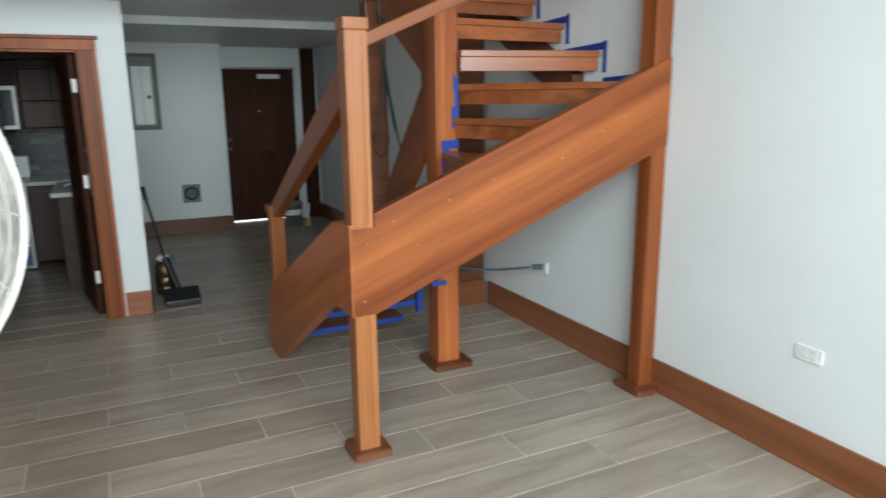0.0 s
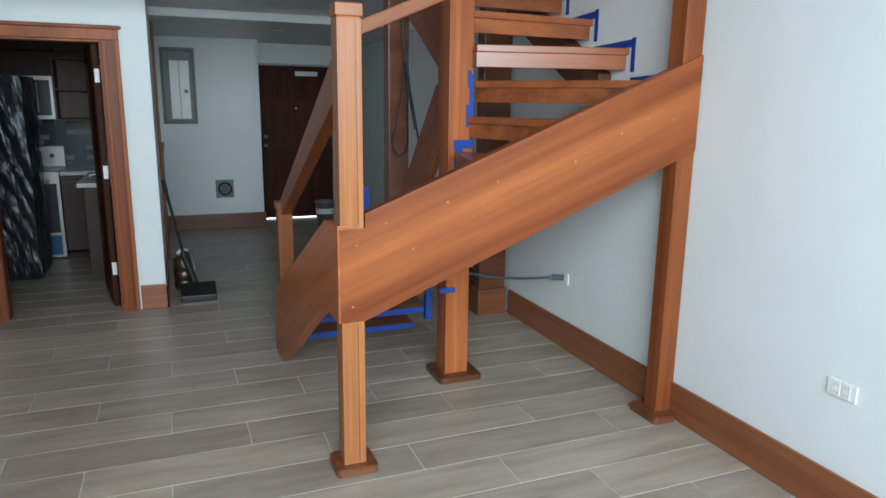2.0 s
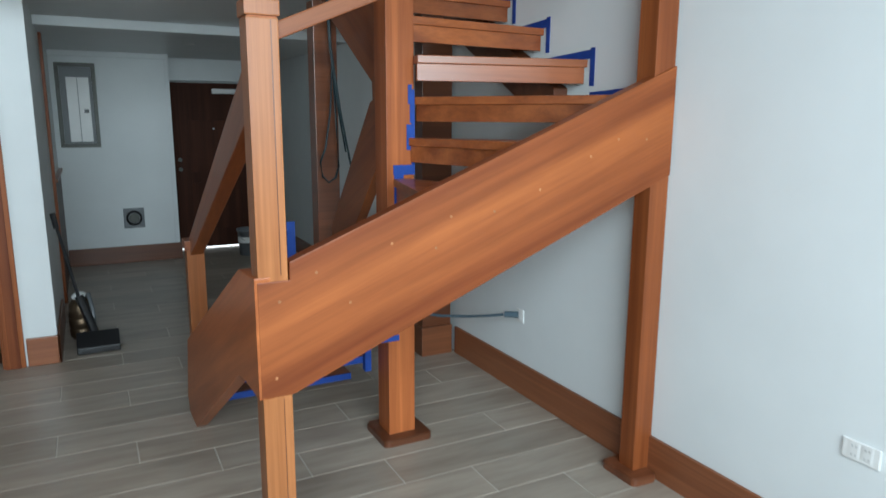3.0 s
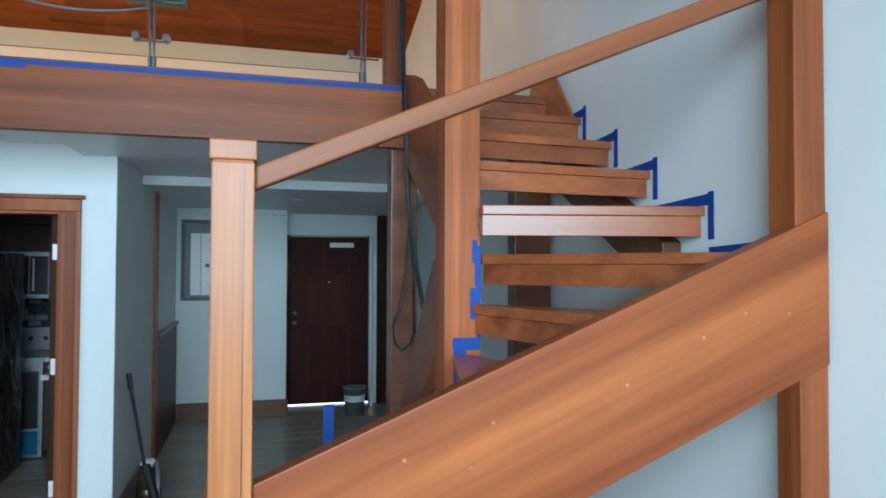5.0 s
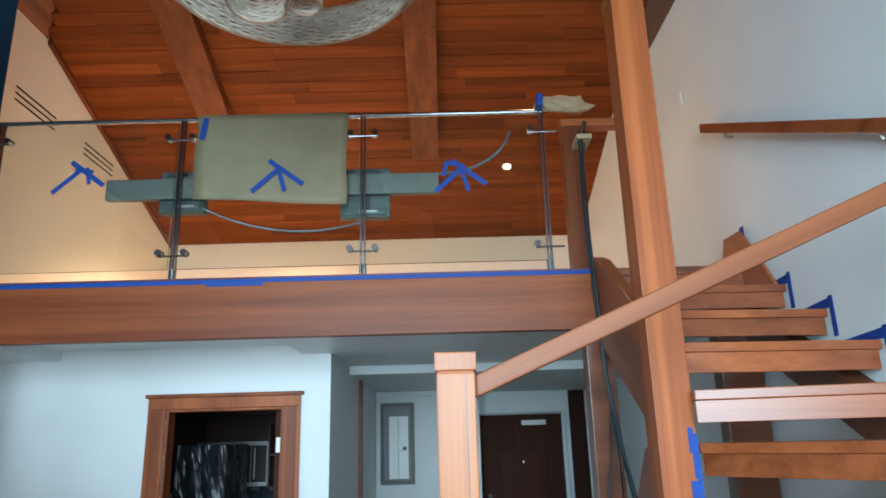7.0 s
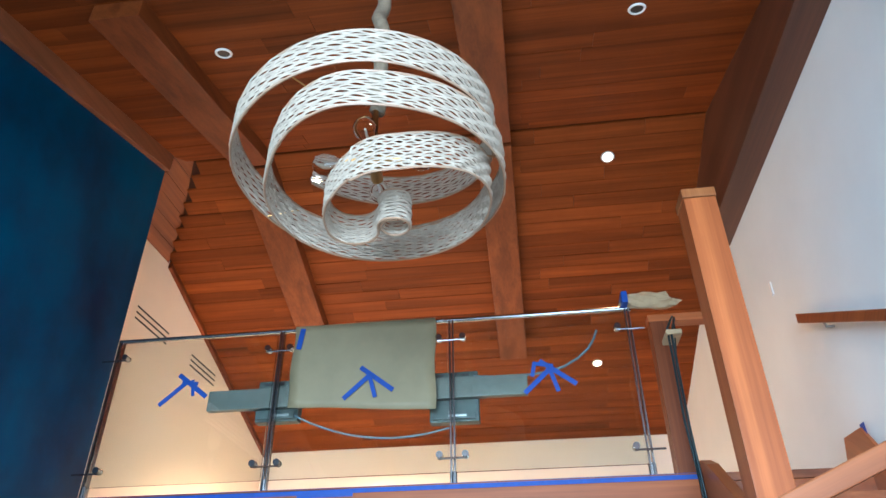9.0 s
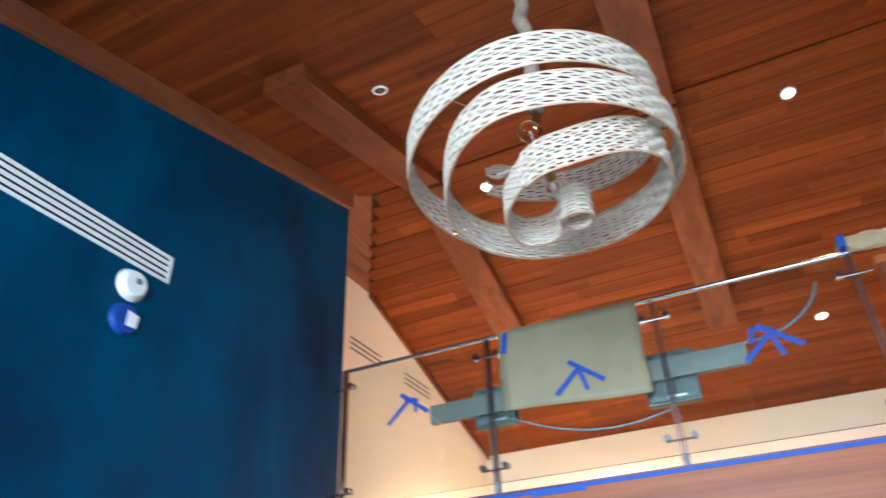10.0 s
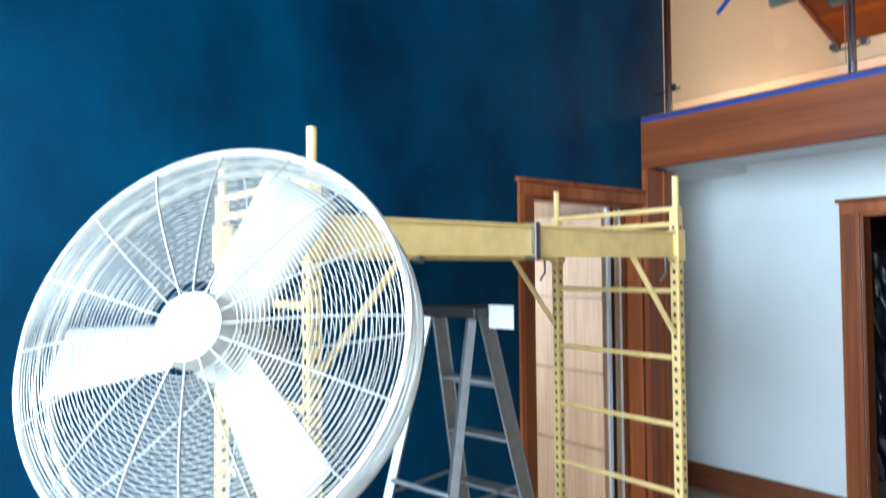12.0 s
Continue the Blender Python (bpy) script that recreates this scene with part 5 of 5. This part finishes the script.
setting("hall_wainscot", box((0.651, 7.741, 0), (0.668, YE - 0.031, 1.08), 0.004), W_KITCH, "low dark timber panel on the hall wall", "panel")
setting("hall_wainscot_cap", box((0.651, 7.741, 1.081), (0.69, YE - 0.031, 1.11), 0.004), W_BASE, "timber cap rail", "trim")

vac = thing("carpet_washer", "bronze and black upright carpet washer with a thin handle", "carpet cleaner", (0.85, 6.25, 0))
part("head", prism([(6.02, 0.0), (6.28, 0.0), (6.28, 0.07), (6.16, 0.13), (6.02, 0.05)], 0.76, 1.04, "x", 0.008), BLACK_PL, vac, "wide black floor head")
part("tank", lathe([(0.07, 0.0), (0.085, 0.02), (0.085, 0.07), (0.078, 0.08), (0.085, 0.09), (0.085, 0.15), (0.078, 0.16), (0.085, 0.17), (0.08, 0.26), (0.05, 0.30)], (0.80, 6.42, 0.02), 24), DARKBRONZE, vac, "ribbed dark bronze tank", True)
part("lid", lathe([(0.05, 0.0), (0.06, 0.02), (0.03, 0.05)], (0.80, 6.42, 0.32), 20), WHITE_PL, vac, "pale tank lid", True)
part("neck", rod((0.89, 6.20, 0.08), (0.80, 6.24, 0.38), 0.030, 12), BLACK_PL, vac)
part("wand", rod((0.80, 6.24, 0.36), (0.70, 6.27, 0.90), 0.012, 10), BLACK_PL, vac)
part("grip", rod((0.70, 6.27, 0.88), (0.685, 6.275, 0.99), 0.019, 10), BLACK_PL, vac)
part("hose", tube([(0.82, 6.42, 0.30), (0.86, 6.36, 0.36), (0.88, 6.28, 0.26), (0.88, 6.22, 0.14)], 0.016, 8), GREY_PL, vac, "", True)

bk = thing("paint_bucket", "grey plastic paint bucket by the entrance", "bucket", (2.62, 9.20, 0))
part("pail", lathe([(0.105, 0.0), (0.125, 0.30), (0.135, 0.30), (0.135, 0.325), (0.122, 0.325), (0.10, 0.02)], (2.62, 9.20, 0), 28), GREY_PL, bk, "", True)
part("handle", tube([(2.62 + 0.13 * math.cos(t), 9.10, 0.30 - 0.12 * math.sin(t)) for t in (math.pi * k / 12 for k in range(13))], 0.004), STEEL, bk)
part("band", lathe([(0.119, 0.16), (0.1215, 0.165), (0.1215, 0.23), (0.119, 0.235)], (2.62, 9.20, 0), 28), WHITE_PL, bk)
br = thing("brush_bundle", "brush and rags beside the bucket", "brush", (2.80, 9.12, 0))
part("bristles", rod((2.80, 9.12, 0.0), (2.80, 9.12, 0.10), 0.045, 10, 0.03), TANPAPER, br)
part("stick", rod((2.80, 9.12, 0.10), (2.83, 9.16, 0.30), 0.012, 8), WHITE_PL, br)

# hanging cables by the column
hc = thing("hanging_cables", "dark teal cables hanging from the loft beside the stair", "cable", (2.24, 4.93, 2.6))
part("cable", tube([(2.33, 5.0, 3.66), (2.27, 4.92, 3.55), (2.262, 4.915, 3.0), (2.275, 4.915, 2.7), (2.30, 4.92, 2.45), (2.318, 4.92, 1.98), (2.30, 4.92, 1.70), (2.265, 4.92, 1.48), (2.228, 4.92, 1.39), (2.24, 4.92, 1.30), (2.28, 4.92, 1.262), (2.325, 4.92, 1.29), (2.347, 4.92, 1.36), (2.338, 4.92, 1.60), (2.322, 4.92, 2.0)], 0.0065, 7), CABLE, hc, "", True)
part("cable", tube([(2.34, 5.0, 3.65), (2.285, 4.91, 3.5), (2.279, 4.905, 2.95), (2.288, 4.905, 2.6), (2.308, 4.91, 2.1), (2.365, 4.92, 1.70), (2.426, 4.92, 1.375), (2.507, 4.92, 1.03), (2.53, 4.93, 0.7)], 0.007, 7), CABLE, hc, "", True)
part("cable", tube([(2.33, 4.99, 3.6), (2.276, 4.90, 3.3), (2.272, 4.90, 2.6), (2.30, 4.905, 2.1), (2.35, 4.92, 1.72), (2.40, 4.93, 1.45)], 0.005, 6), CABLE, hc, "", True)
part("bracket_strap", box((2.255, 4.895, 3.50), (2.345, 5.08, 3.53), 0.004), TANPAPER, hc)

# room behind the blue wall: pale panelled door leaves
sd = thing("pale_door", "pale oak door leaf standing open in the side room", "door", (-1.9, 4.2, 0))
part("leaf", box((-2.32, 4.70, 0.01), (-1.56, 4.74, 2.08), 0.003), W_LIGHT, sd)
part("rail", boxes([((-2.32, 4.693, z), (-1.56, 4.699, z + 0.02)) for z in (0.5, 1.0, 1.5)], 0.002), W_LIGHT, sd)
sk = thing("pale_wardrobe", "pale oak fitted wardrobe front", "wardrobe", (-2.3, 4.9, 0))
for i in range(3):
    part("panel", box((-3.05 + i * 0.46, 4.90, 0.0), (-2.60 + i * 0.46, 4.94, 2.25), 0.003), W_LIGHT, sk)
for i, (w, m) in enumerate(((0.03, WHITE_PL), (0.02, BLACK_PL), (0.035, W_LIGHT), (0.02, WHITE_PL), (0.03, W_Z))):
    setting("side_trim", box((-1.575 + i * 0.004, 4.748 + i * 0.036, 0), (-1.546 + i * 0.004, 4.748 + i * 0.036 + w, 2.12), 0.002), m, "narrow upright trim strip in the side room", "trim")

# ---- plank tiles of the floor, laid in thirds ----
TL, TW, TG = 1.08, 0.2535, 0.0058


def plank_mesh(length, width):
    bm = box((-length / 2, -width / 2, -0.012), (length / 2, width / 2, 0.0), 0.0)
    top = [e for e in bm.edges if e.verts[0].co.z > -0.001 and e.verts[1].co.z > -0.001]
    bmesh.ops.bevel(bm, geom=top, offset=0.0012, segments=1, affect="EDGES")
    me = bpy.data.meshes.new("plank_tile")
    bm.to_mesh(me)
    bm.free()
    me.materials.append(TILE)
    return me


flr = thing("floor", "floor of greige wood-look plank tiles with pale grout", "floor", (0, 0, 0), kind="structure")
shared = {}
count = 0
row = 0
y_first = 3.41 - TW * 22
while True:
    yc = y_first + row * TW + TW / 2
    if yc - TW / 2 > 9.9:
        break
    k = row - 22
    x_joint = 1.04 - 0.365 * (k % 3)
    x = x_joint - TL * 5
    xa, xb = (-1.42, 3.20) if yc < 5.0 else (-3.1, 3.20)
    while x < xb:
        l, r = max(x, xa), min(x + TL, xb)
        if r - l > 0.03 and yc > YW - 0.1:
            key = round(r - l, 3)
            if key not in shared:
                shared[key] = plank_mesh(r - l - TG, TW - TG)
            ob = new("plank_tile", shared[key])
            ob.location = ((l + r) / 2, yc, 0)
            ob.parent = flr
            count += 1
        x += TL
    row += 1
